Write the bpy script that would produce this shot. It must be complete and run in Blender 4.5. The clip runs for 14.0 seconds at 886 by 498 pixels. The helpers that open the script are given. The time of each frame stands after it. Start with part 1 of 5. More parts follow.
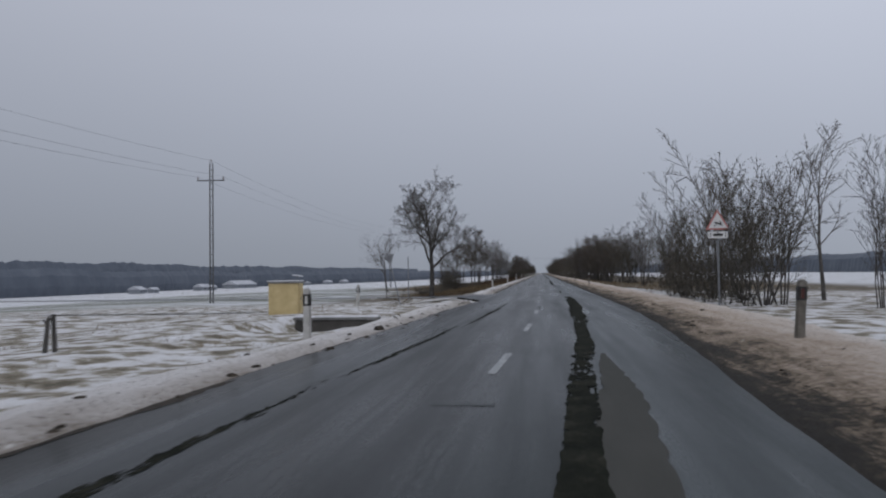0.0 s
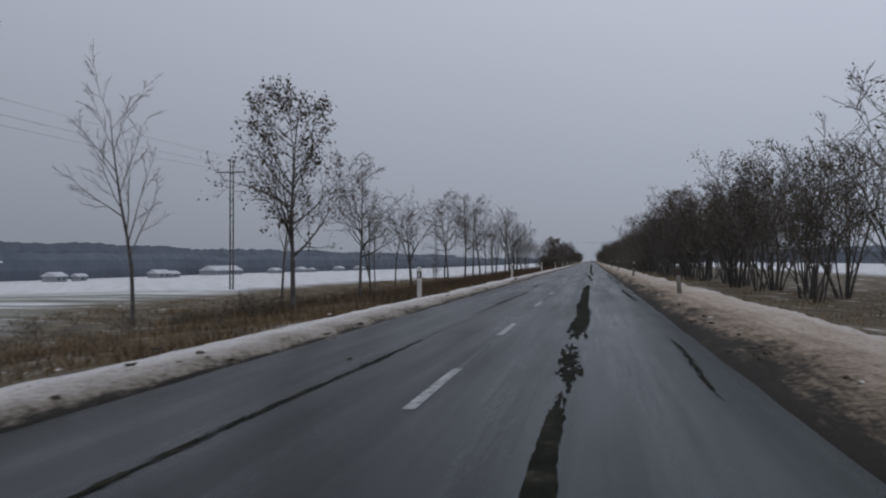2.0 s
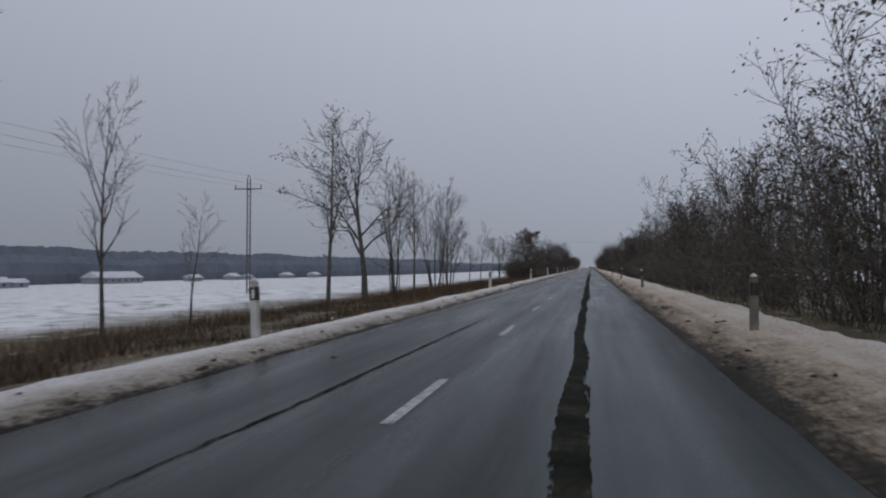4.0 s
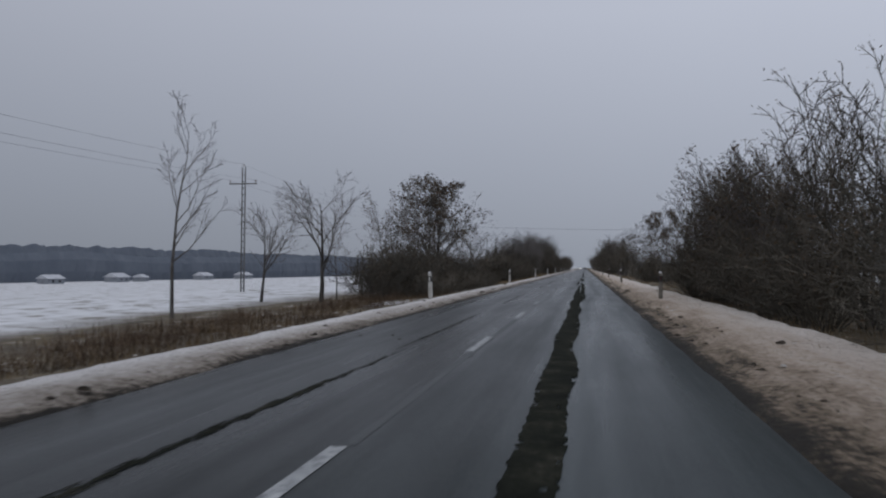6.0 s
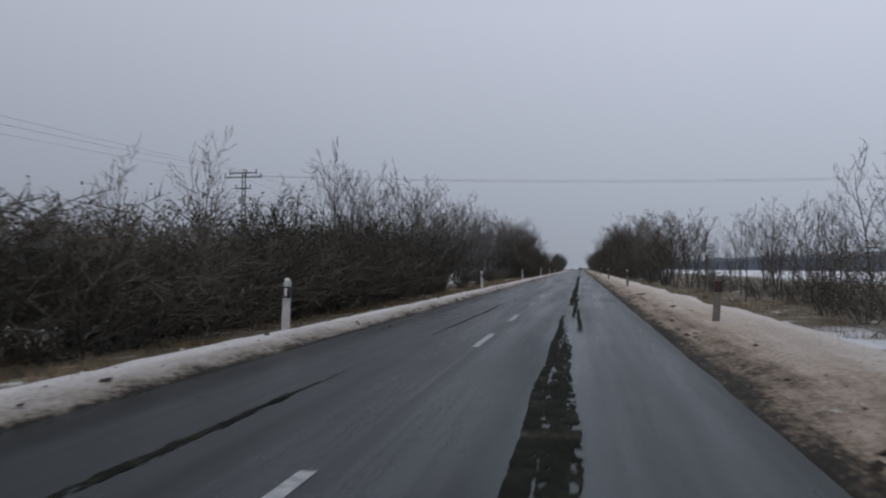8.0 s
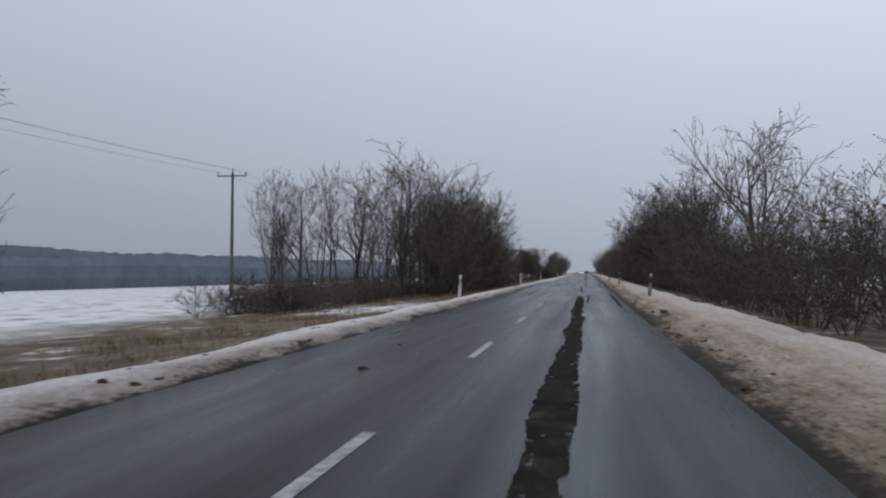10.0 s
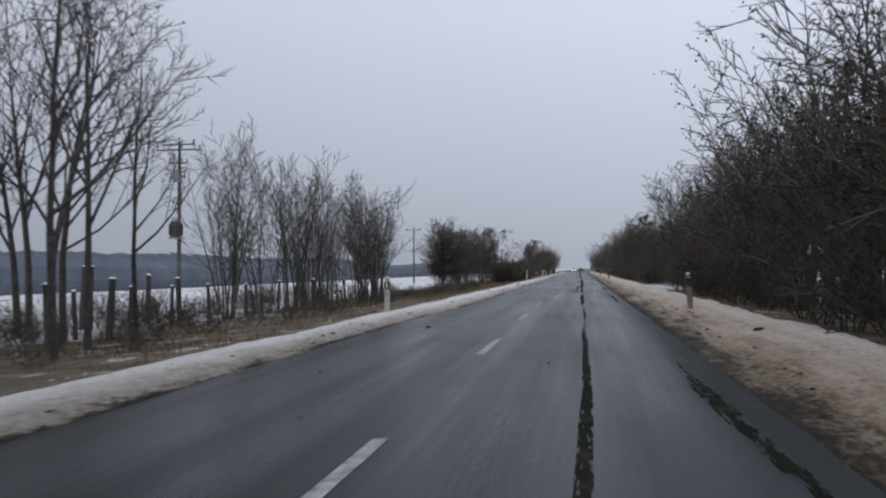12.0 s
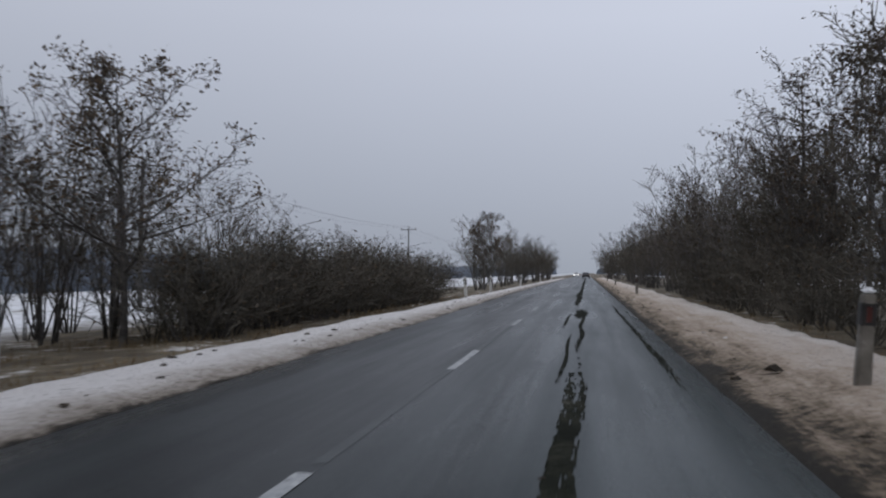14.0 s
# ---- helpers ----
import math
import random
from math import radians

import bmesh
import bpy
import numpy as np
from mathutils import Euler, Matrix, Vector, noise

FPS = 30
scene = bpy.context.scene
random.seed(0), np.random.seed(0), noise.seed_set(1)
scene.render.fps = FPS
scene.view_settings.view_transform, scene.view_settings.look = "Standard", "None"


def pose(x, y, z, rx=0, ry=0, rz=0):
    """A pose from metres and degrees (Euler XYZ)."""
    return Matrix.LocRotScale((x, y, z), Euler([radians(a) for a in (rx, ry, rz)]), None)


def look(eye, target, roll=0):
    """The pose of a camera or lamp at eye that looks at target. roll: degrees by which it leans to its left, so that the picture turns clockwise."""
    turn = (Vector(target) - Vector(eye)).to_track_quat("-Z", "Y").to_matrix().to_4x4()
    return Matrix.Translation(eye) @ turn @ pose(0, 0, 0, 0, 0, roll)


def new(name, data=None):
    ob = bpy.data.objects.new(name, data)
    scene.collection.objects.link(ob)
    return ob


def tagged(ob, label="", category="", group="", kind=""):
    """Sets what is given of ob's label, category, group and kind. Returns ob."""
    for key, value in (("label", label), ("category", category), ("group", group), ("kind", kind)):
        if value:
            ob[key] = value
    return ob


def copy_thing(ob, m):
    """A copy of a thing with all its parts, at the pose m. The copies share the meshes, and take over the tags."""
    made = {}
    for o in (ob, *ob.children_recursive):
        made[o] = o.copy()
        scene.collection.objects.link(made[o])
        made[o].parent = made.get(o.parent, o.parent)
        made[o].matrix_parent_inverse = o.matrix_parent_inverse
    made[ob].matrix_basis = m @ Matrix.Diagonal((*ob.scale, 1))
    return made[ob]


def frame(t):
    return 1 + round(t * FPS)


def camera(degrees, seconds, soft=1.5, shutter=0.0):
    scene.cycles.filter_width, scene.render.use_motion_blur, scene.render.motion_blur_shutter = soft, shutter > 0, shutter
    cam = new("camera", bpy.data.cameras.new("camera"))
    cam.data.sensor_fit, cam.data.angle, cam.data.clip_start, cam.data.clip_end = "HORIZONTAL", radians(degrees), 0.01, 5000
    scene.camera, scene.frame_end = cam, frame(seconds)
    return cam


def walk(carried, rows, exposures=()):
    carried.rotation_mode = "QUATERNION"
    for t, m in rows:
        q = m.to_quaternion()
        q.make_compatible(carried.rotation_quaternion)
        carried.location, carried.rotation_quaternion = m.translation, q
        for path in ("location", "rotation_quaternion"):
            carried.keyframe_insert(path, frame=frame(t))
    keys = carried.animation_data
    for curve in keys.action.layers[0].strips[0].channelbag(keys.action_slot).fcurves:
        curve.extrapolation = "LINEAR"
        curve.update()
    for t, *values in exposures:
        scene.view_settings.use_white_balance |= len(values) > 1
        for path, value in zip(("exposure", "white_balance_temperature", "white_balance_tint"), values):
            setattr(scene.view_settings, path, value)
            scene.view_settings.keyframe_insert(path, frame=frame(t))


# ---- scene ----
# A car's view down a straight country road in winter. x: right of the centre line, y: along the road, z up.
cam = camera(62.0, 14.0, soft=2.1, shutter=0.06)
ROWS = [
    (0, 0.172, -0.00, 1.3, 91.95, 0.81, 7.64),
    (0.5, 1.059, 18.40, 1.3, 90.98, 0.66, 7.97),
    (1, 1.454, 36.81, 1.3, 91.22, -0.17, 9.22),
    (1.5, 1.656, 55.22, 1.3, 91.39, 0.20, 10.66),
    (2, 1.571, 73.66, 1.3, 90.93, 0.13, 11.42),
    (2.5, 1.546, 92.11, 1.3, 91.03, 0.07, 11.02),
    (3, 1.620, 110.59, 1.3, 90.98, -0.03, 10.95),
    (3.5, 1.633, 129.06, 1.3, 91.33, -0.01, 11.36),
    (6, 1.720, 221.89, 1.3, 91.37, -0.43, 10.89),
    (6.5, 1.698, 240.56, 1.3, 91.32, -0.21, 10.79),
    (7, 1.720, 259.27, 1.3, 91.38, 0.15, 11.01),
    (7.5, 1.654, 278.01, 1.3, 91.20, -0.14, 11.30),
    (8, 1.700, 296.79, 1.3, 91.46, 0.01, 10.58),
    (10.5, 1.686, 390.93, 1.3, 91.69, -0.17, 11.18),
    (11, 1.616, 409.80, 1.3, 91.44, 0.08, 11.39),
    (11.5, 1.570, 428.69, 1.3, 91.37, 0.21, 11.32),
    (12, 1.502, 447.58, 1.3, 91.57, 0.27, 10.57),
    (12.5, 1.528, 466.48, 1.3, 91.29, -0.46, 10.64),
    (13, 1.728, 485.40, 1.3, 91.34, -0.49, 10.43),
    (13.5, 1.825, 504.33, 1.3, 91.92, -0.22, 11.01),
    (14, 1.764, 523.27, 1.3, 91.79, -0.41, 11.01)]
walk(cam, [(t, pose(x, y, z, rx, ry, rz)) for t, x, y, z, rx, ry, rz in ROWS],
     exposures=((0, -0.2), (1, -0.28), (2, -0.24), (3.5, -0.24), (6.0, -0.27), (6.5, -0.33), (7.0, -0.1), (8.0, -0.08), (10.5, 0.15), (11.0, 0.12), (11.5, 0.28), (12.0, 0.22), (12.5, 0.32), (13.0, 0.06), (14.0, 0.04)))

# ---- world and light: an even winter overcast ----
world = bpy.data.worlds.new("overcast")
scene.world = world
world.use_nodes = True
wn = world.node_tree.nodes
wl = world.node_tree.links
wn.clear()
w_out = wn.new("ShaderNodeOutputWorld")
w_bg = wn.new("ShaderNodeBackground")
w_sky = wn.new("ShaderNodeTexSky")
w_sky.sky_type = "NISHITA"
w_sky.sun_disc = False
w_sky.sun_elevation = radians(40)
w_sky.sun_rotation = radians(150)
w_sky.dust_density = 6.0
w_tc = wn.new("ShaderNodeTexCoord")
w_sep = wn.new("ShaderNodeSeparateXYZ")
w_ramp = wn.new("ShaderNodeValToRGB")
w_noise = wn.new("ShaderNodeTexNoise")
w_noise.inputs["Scale"].default_value = 1.6
w_noise.inputs["Detail"].default_value = 3
w_add = wn.new("ShaderNodeMath")
w_add.operation = "MULTIPLY_ADD"
w_add.inputs[1].default_value = 0.06
cr = w_ramp.color_ramp
cr.elements[0].position, cr.elements[0].color = 0.0, (2.95, 3.25, 3.81, 1)
cr.elements[1].position, cr.elements[1].color = 1.0, (6.4, 6.75, 7.72, 1)
e = cr.elements.new(0.36)
e.color = (5.35, 5.7, 6.7, 1)
e = cr.elements.new(0.12)
e.color = (3.72, 4.05, 4.83, 1)
w_mix = wn.new("ShaderNodeMixRGB")
w_mix.inputs[0].default_value = 0.95
wl.new(w_tc.outputs["Generated"], w_sep.inputs[0])
wl.new(w_tc.outputs["Generated"], w_noise.inputs["Vector"])
wl.new(w_noise.outputs["Fac"], w_add.inputs[0])
wl.new(w_sep.outputs["Z"], w_add.inputs[2])
wl.new(w_add.outputs[0], w_ramp.inputs[0])
wl.new(w_sky.outputs[0], w_mix.inputs[1])
wl.new(w_ramp.outputs[0], w_mix.inputs[2])
w_side = wn.new("ShaderNodeMapRange")
w_side.inputs[1].default_value, w_side.inputs[2].default_value, w_side.inputs[3].default_value, w_side.inputs[4].default_value = -0.8, 0.5, 0.85, 1.21
wl.new(w_sep.outputs["X"], w_side.inputs[0])
w_mul = wn.new("ShaderNodeVectorMath")
w_mul.operation = "SCALE"
wl.new(w_mix.outputs[0], w_mul.inputs[0])
wl.new(w_side.outputs[0], w_mul.inputs["Scale"])
wl.new(w_mul.outputs[0], w_bg.inputs["Color"])
w_bg.inputs["Strength"].default_value = 0.1
wl.new(w_bg.outputs[0], w_out.inputs["Surface"])

sun = new("sun", bpy.data.lights.new("sun", "SUN"))
sun.data.energy, sun.data.angle, sun.data.color = 0.5, radians(40), (1.0, 0.97, 0.93)
sun.matrix_world = look((0, 0, 50), (20, 35, 0))


# the road comes out of a gentle bend before it runs straight
BEND, BEND_END, BEND_START = 0.00117, 30.0, -12.0


def bend(y):
    """How far the road's middle lies from x = 0."""
    d = max(0.0, BEND_END - max(y, BEND_START))
    return -BEND * d * d + 2 * BEND * (BEND_END - BEND_START) * min(0.0, y - BEND_START)


# ---- materials ----
def lane_x(n, l, sep):
    """The distance across from the road's middle, round the bend."""
    d = n.new("ShaderNodeMath")
    d.operation = "SUBTRACT"
    d.inputs[0].default_value = BEND_END
    l.new(sep.outputs["Y"], d.inputs[1])
    c = n.new("ShaderNodeMath")
    c.operation = "MAXIMUM"
    l.new(d.outputs[0], c.inputs[0])
    q = n.new("ShaderNodeMath")
    q.operation = "MULTIPLY"
    l.new(c.outputs[0], q.inputs[0])
    l.new(c.outputs[0], q.inputs[1])
    a = n.new("ShaderNodeMath")
    a.operation = "MULTIPLY_ADD"
    a.inputs[1].default_value = BEND
    l.new(q.outputs[0], a.inputs[0])
    l.new(sep.outputs["X"], a.inputs[2])
    return a.outputs[0]


def mat(name, stops, scale=3.0, detail=6.0, rough=(0.8, 0.95), bump=0.3, bump_scale=None, bump_dist=0.02, stretch=(1, 1, 1), metal=0.0, second=None, spec=0.5, rand=0.0):
    """A two-scale noise material: stops are (position, colour) of the ramp over the noise."""
    m = bpy.data.materials.new(name)
    m.use_nodes = True
    nt = m.node_tree
    n, l = nt.nodes, nt.links
    b = n["Principled BSDF"]
    tc, mp = n.new("ShaderNodeTexCoord"), n.new("ShaderNodeMapping")
    mp.inputs["Scale"].default_value = stretch
    geo = n.new("ShaderNodeNewGeometry")
    l.new(geo.outputs["Position"], mp.inputs[0])
    t1 = n.new("ShaderNodeTexNoise")
    t1.inputs["Scale"].default_value, t1.inputs["Detail"].default_value, t1.inputs["Roughness"].default_value = scale, detail, 0.62
    l.new(mp.outputs[0], t1.inputs["Vector"])
    fac = t1.outputs["Fac"]
    if second:
        t3 = n.new("ShaderNodeTexNoise")
        t3.inputs["Scale"].default_value, t3.inputs["Detail"].default_value = second, 4
        l.new(mp.outputs[0], t3.inputs["Vector"])
        mx = n.new("ShaderNodeMath")
        mx.operation = "MULTIPLY_ADD"
        mx.inputs[1].default_value, = (0.6,)
        l.new(t3.outputs["Fac"], mx.inputs[0])
        hf = n.new("ShaderNodeMath")
        hf.operation = "MULTIPLY"
        hf.inputs[1].default_value = 0.4
        l.new(fac, hf.inputs[0])
        l.new(hf.outputs[0], mx.inputs[2])
        fac = mx.outputs[0]
    r = n.new("ShaderNodeValToRGB")
    els = r.color_ramp.elements
    while len(els) < len(stops):
        els.new(0.5)
    for el, (p, c) in zip(els, stops):
        el.position, el.color = p, (*c, 1)
    l.new(fac, r.inputs[0])
    colour = r.outputs[0]
    if rand:
        oi, hs = n.new("ShaderNodeObjectInfo"), n.new("ShaderNodeHueSaturation")
        mr = n.new("ShaderNodeMapRange")
        mr.inputs[3].default_value, mr.inputs[4].default_value = 1 - rand, 1 + rand
        l.new(oi.outputs["Random"], mr.inputs[0])
        l.new(mr.outputs[0], hs.inputs["Value"])
        l.new(colour, hs.inputs["Color"])
        colour = hs.outputs[0]
    l.new(colour, b.inputs["Base Color"])
    rr = n.new("ShaderNodeMapRange")
    rr.inputs[3].default_value, rr.inputs[4].default_value = rough
    l.new(fac, rr.inputs[0])
    l.new(rr.outputs[0], b.inputs["Roughness"])
    b.inputs["Metallic"].default_value = metal
    b.inputs["Specular IOR Level"].default_value = spec
    if bump:
        t2, bp = n.new("ShaderNodeTexNoise"), n.new("ShaderNodeBump")
        t2.inputs["Scale"].default_value, t2.inputs["Detail"].default_value = bump_scale or scale * 6, 5
        l.new(geo.outputs["Position"], t2.inputs["Vector"])
        bp.inputs["Strength"].default_value, bp.inputs["Distance"].default_value = bump, bump_dist
        l.new(t2.outputs["Fac"], bp.inputs["Height"])
        l.new(bp.outputs[0], b.inputs["Normal"])
    return m


M_SEAL = mat("dark_bitumen", [(0.36, (0.006, 0.007, 0.0055)), (0.5, (0.013, 0.0145, 0.0105)), (0.6, (0.028, 0.028, 0.021)), (0.7, (0.075, 0.072, 0.062))], scale=15, second=2.2, rough=(0.9, 1.0), bump=0.9, bump_scale=30, spec=0.06)
M_DRIED = mat("dried_mud_film", [(0.34, (0.036, 0.037, 0.032)), (0.55, (0.054, 0.054, 0.049)), (0.75, (0.085, 0.083, 0.076))], scale=5, second=0.8, rough=(0.6, 0.9), bump=0.3, stretch=(1, 0.2, 1), spec=0.12)
M_LINE = mat("worn_white_paint", [(0.32, (0.06, 0.065, 0.07)), (0.46, (0.235, 0.25, 0.26)), (0.7, (0.42, 0.43, 0.44))], scale=9, rough=(0.5, 0.8), bump=0.2)
M_FADED = mat("faded_paint", [(0.42, (0.022, 0.027, 0.029)), (0.57, (0.040, 0.047, 0.05)), (0.74, (0.10, 0.107, 0.11))], scale=6, rough=(0.4, 0.7), bump=0.2, stretch=(1, 0.2, 1))
M_MUD = mat("wet_mud", [(0.32, (0.012, 0.010, 0.008)), (0.55, (0.034, 0.027, 0.019)), (0.72, (0.10, 0.082, 0.062))], spec=0.15, scale=9, rough=(0.5, 0.9), bump=0.8, bump_scale=22, bump_dist=0.04)


def verge_material(name, x0, x1, stops, spread, gutter, streaks, soil_and_shade, spill=0.0, depth=0.5, inset=0.0):
    """Old ploughed snow: mud splashed up from the road, fading outwards from x0 to x1, with fine dirt speckle and lumps."""
    m = bpy.data.materials.new(name)
    m.use_nodes = True
    n, l = m.node_tree.nodes, m.node_tree.links
    b = n["Principled BSDF"]
    geo, sep = n.new("ShaderNodeNewGeometry"), n.new("ShaderNodeSeparateXYZ")
    l.new(geo.outputs["Position"], sep.inputs[0])

    def tex(scale, detail, rough=0.62, sx=1.0):
        t, mp = n.new("ShaderNodeTexNoise"), n.new("ShaderNodeMapping")
        mp.inputs["Scale"].default_value = (sx, 1, 1)
        l.new(geo.outputs["Position"], mp.inputs[0])
        l.new(mp.outputs[0], t.inputs["Vector"])
        t.inputs["Scale"].default_value, t.inputs["Detail"].default_value, t.inputs["Roughness"].default_value = scale, detail, rough
        return t.outputs["Fac"]

    def madd(a, k, c):
        x = n.new("ShaderNodeMath")
        x.operation = "MULTIPLY_ADD"
        l.new(a, x.inputs[0])
        x.inputs[1].default_value = k
        l.new(c, x.inputs[2])
        return x.outputs[0]

    across = n.new("ShaderNodeMapRange")
    across.clamp = False
    across.inputs[1].default_value, across.inputs[2].default_value = x0, x1
    across.inputs[3].default_value, across.inputs[4].default_value = -0.5 * spread - 0.55, 1 - 0.5 * spread - 0.55
    lane = lane_x(n, l, sep)
    if spill:
        # along one stretch the snow lies further in on the asphalt
        pulse = n.new("ShaderNodeValToRGB")
        place = n.new("ShaderNodeMapRange")
        place.inputs[1].default_value, place.inputs[2].default_value = 440, 600
        l.new(sep.outputs["Y"], place.inputs[0])
        l.new(place.outputs[0], pulse.inputs[0])
        pe = pulse.color_ramp.elements
        while len(pe) < 7:
            pe.new(0.5)
        for el, (p, v) in zip(pe, [(0.1625, 0.0), (0.206, 1.0), (0.375, 0.83), (0.45, 0.78), (0.55, 1.16), (0.656, 1.0), (0.84, 0.0)]):
            el.position, el.color = p, (v, v, v, 1)
        lane = madd(pulse.outputs[0], -spill, lane)
    if inset:
        # in the bend the bank lies further in
        inner = n.new("ShaderNodeMapRange")
        inner.inputs[1].default_value, inner.inputs[2].default_value, inner.inputs[3].default_value, inner.inputs[4].default_value = 8, 24, inset, 0.0
        l.new(sep.outputs["Y"], inner.inputs[0])
        lane = madd(inner.outputs[0], 1.0, lane)
    l.new(lane, across.inputs[0])
    # the first stretch is darker: more dirt, and on the left bank hedge shade coloured in
    along = n.new("ShaderNodeMapRange")
    along.inputs[1].default_value, along.inputs[2].default_value, along.inputs[3].default_value, along.inputs[4].default_value = soil_and_shade[0], soil_and_shade[1], -soil_and_shade[2], 0.0
    l.new(sep.outputs["Y"], along.inputs[0])
    start = n.new("ShaderNodeMath")
    l.new(across.outputs[0], start.inputs[0])
    l.new(along.outputs[0], start.inputs[1])
    # a gutter of wet black mud lies between the asphalt and the snow, with an uneven rim
    rim = madd(tex(0.8, 5, 0.65), 0.9 * streaks, madd(tex(5, 5, 0.7), 0.5 * streaks, lane))
    mud = n.new("ShaderNodeMapRange")
    mud.inputs[1].default_value, mud.inputs[2].default_value = gutter[0] + 0.7 * streaks, gutter[1] + 0.7 * streaks
    mud.inputs[3].default_value, mud.inputs[4].default_value = -depth, 0.0
    l.new(rim, mud.inputs[0])
    base = n.new("ShaderNodeMath")
    l.new(start.outputs[0], base.inputs[0])
    l.new(mud.outputs[0], base.inputs[1])
    # ruts and long smears of mud along the road
    smear, sm = n.new("ShaderNodeTexNoise"), n.new("ShaderNodeMapping")
    sm.inputs["Scale"].default_value = (2.6, 0.22, 1)
    l.new(geo.outputs["Position"], sm.inputs[0])
    l.new(sm.outputs[0], smear.inputs["Vector"])
    smear.inputs["Scale"].default_value, smear.inputs["Detail"].default_value, smear.inputs["Roughness"].default_value = 1.0, 7, 0.65
    lowered = n.new("ShaderNodeMath")
    lowered.operation = "SUBTRACT"
    l.new(base.outputs[0], lowered.inputs[0])
    lowered.inputs[1].default_value = 0.5 * streaks
    fac = madd(smear.outputs["Fac"], streaks, madd(tex(0.9, 6, 0.65, 1.6), spread, madd(tex(11, 6, 0.7), 1.0, lowered.outputs[0])))
    r = n.new("ShaderNodeValToRGB")
    els = r.color_ramp.elements
    while len(els) < len(stops):
        els.new(0.5)
    for el, (p, c) in zip(els, stops):
        el.position, el.color = p, (*c, 1)
    l.new(fac, r.inputs[0])
    # single dark crumbs of dirt
    dots = n.new("ShaderNodeMapRange")
    dots.inputs[1].default_value, dots.inputs[2].default_value, dots.inputs[3].default_value, dots.inputs[4].default_value = 0.58, 0.64, 0.0, 0.75
    l.new(tex(17, 4, 0.65), dots.inputs[0])
    mx = n.new("ShaderNodeMixRGB")
    l.new(dots.outputs[0], mx.inputs[0])
    l.new(r.outputs[0], mx.inputs[1])
    mx.inputs[2].default_value = (0.035, 0.028, 0.02, 1)
    l.new(mx.outputs[0], b.inputs["Base Color"])
    b.inputs["Roughness"].default_value = 0.8
    b.inputs["Specular IOR Level"].default_value = 0.25
    bp = n.new("ShaderNodeBump")
    bp.inputs["Strength"].default_value, bp.inputs["Distance"].default_value = 1.0, 0.06
    l.new(tex(14, 8, 0.7), bp.inputs["Height"])
    l.new(bp.outputs[0], b.inputs["Normal"])
    return m


# left bank: its darker stretch up to y 462 paints hedge shade besides dirt
M_SNOW_VERGE = verge_material("grey_verge_snow", -2.66, -3.7, [(0.0, (0.014, 0.012, 0.009)), (0.1, (0.07, 0.056, 0.042)), (0.25, (0.25, 0.22, 0.19)), (0.55, (0.43, 0.40, 0.375)), (1.0, (0.64, 0.625, 0.62))], 0.95, (-2.80, -2.96), 0.4, (425, 462, 0.13), spill=0.36)
M_SNOW_DIRTY = verge_material("brown_verge_snow", 2.85, 5.7, [(0.0, (0.017, 0.014, 0.010)), (0.12, (0.05, 0.04, 0.027)), (0.24, (0.20, 0.155, 0.112)), (0.5, (0.42, 0.345, 0.28)), (1.0, (0.62, 0.575, 0.535))], 0.6, (2.98, 3.6), 0.9, (110, 165, 0.12), depth=0.29, inset=0.4)
M_LUMP = mat("old_snow_lump", [(0.36, (0.15, 0.125, 0.10)), (0.5, (0.42, 0.40, 0.375)), (0.64, (0.62, 0.615, 0.61))], scale=9, rough=(0.6, 0.9), bump=0.6)
M_BARK = mat("dark_bark", [(0.3, (0.048, 0.045, 0.043)), (0.55, (0.085, 0.080, 0.076)), (0.75, (0.14, 0.134, 0.128))], scale=6, rough=(0.8, 0.95), bump=0.8, bump_scale=22, rand=0.35, spec=0.12)
M_TWIG = mat("brown_twigs", [(0.3, (0.068, 0.063, 0.061)), (0.6, (0.11, 0.102, 0.098)), (0.8, (0.165, 0.153, 0.147))], scale=2, rough=(0.85, 0.95), bump=0, rand=0.35, spec=0.12)
M_THICKET = mat("thicket_twigs", [(0.3, (0.056, 0.054, 0.047)), (0.55, (0.092, 0.084, 0.071)), (0.8, (0.14, 0.12, 0.10))], scale=0.5, rough=(0.85, 0.95), bump=0, rand=0.3, spec=0.12)
M_LEAF = mat("withered_leaves", [(0.3, (0.04, 0.032, 0.024)), (0.55, (0.08, 0.06, 0.042)), (0.8, (0.15, 0.098, 0.06))], scale=1.5, rough=(0.7, 0.9), bump=0, rand=0.3, spec=0.12)
M_GRASS = mat("dry_grass", [(0.3, (0.10, 0.078, 0.045)), (0.55, (0.17, 0.125, 0.075)), (0.8, (0.25, 0.20, 0.13))], scale=0.5, rough=(0.8, 0.95), bump=0, spec=0.12)
M_REDGRASS = mat("rusty_weeds", [(0.3, (0.045, 0.032, 0.022)), (0.6, (0.085, 0.059, 0.040)), (0.8, (0.14, 0.105, 0.074))], scale=0.5, rough=(0.8, 0.95), bump=0, spec=0.12)
M_POST = mat("post_white_plastic", [(0.3, (0.30, 0.29, 0.27)), (0.55, (0.46, 0.455, 0.44)), (0.8, (0.56, 0.555, 0.545))], scale=4, rough=(0.4, 0.6), bump=0.05)
M_POST_DIRTY = mat("post_muddy_plastic", [(0.3, (0.08, 0.072, 0.06)), (0.55, (0.16, 0.148, 0.13)), (0.8, (0.33, 0.32, 0.30))], scale=4, rough=(0.5, 0.8), bump=0.1)
M_BLACK = mat("black_band", [(0.3, (0.012, 0.012, 0.012)), (0.7, (0.03, 0.028, 0.028))], scale=5, rough=(0.4, 0.6), bump=0.05)
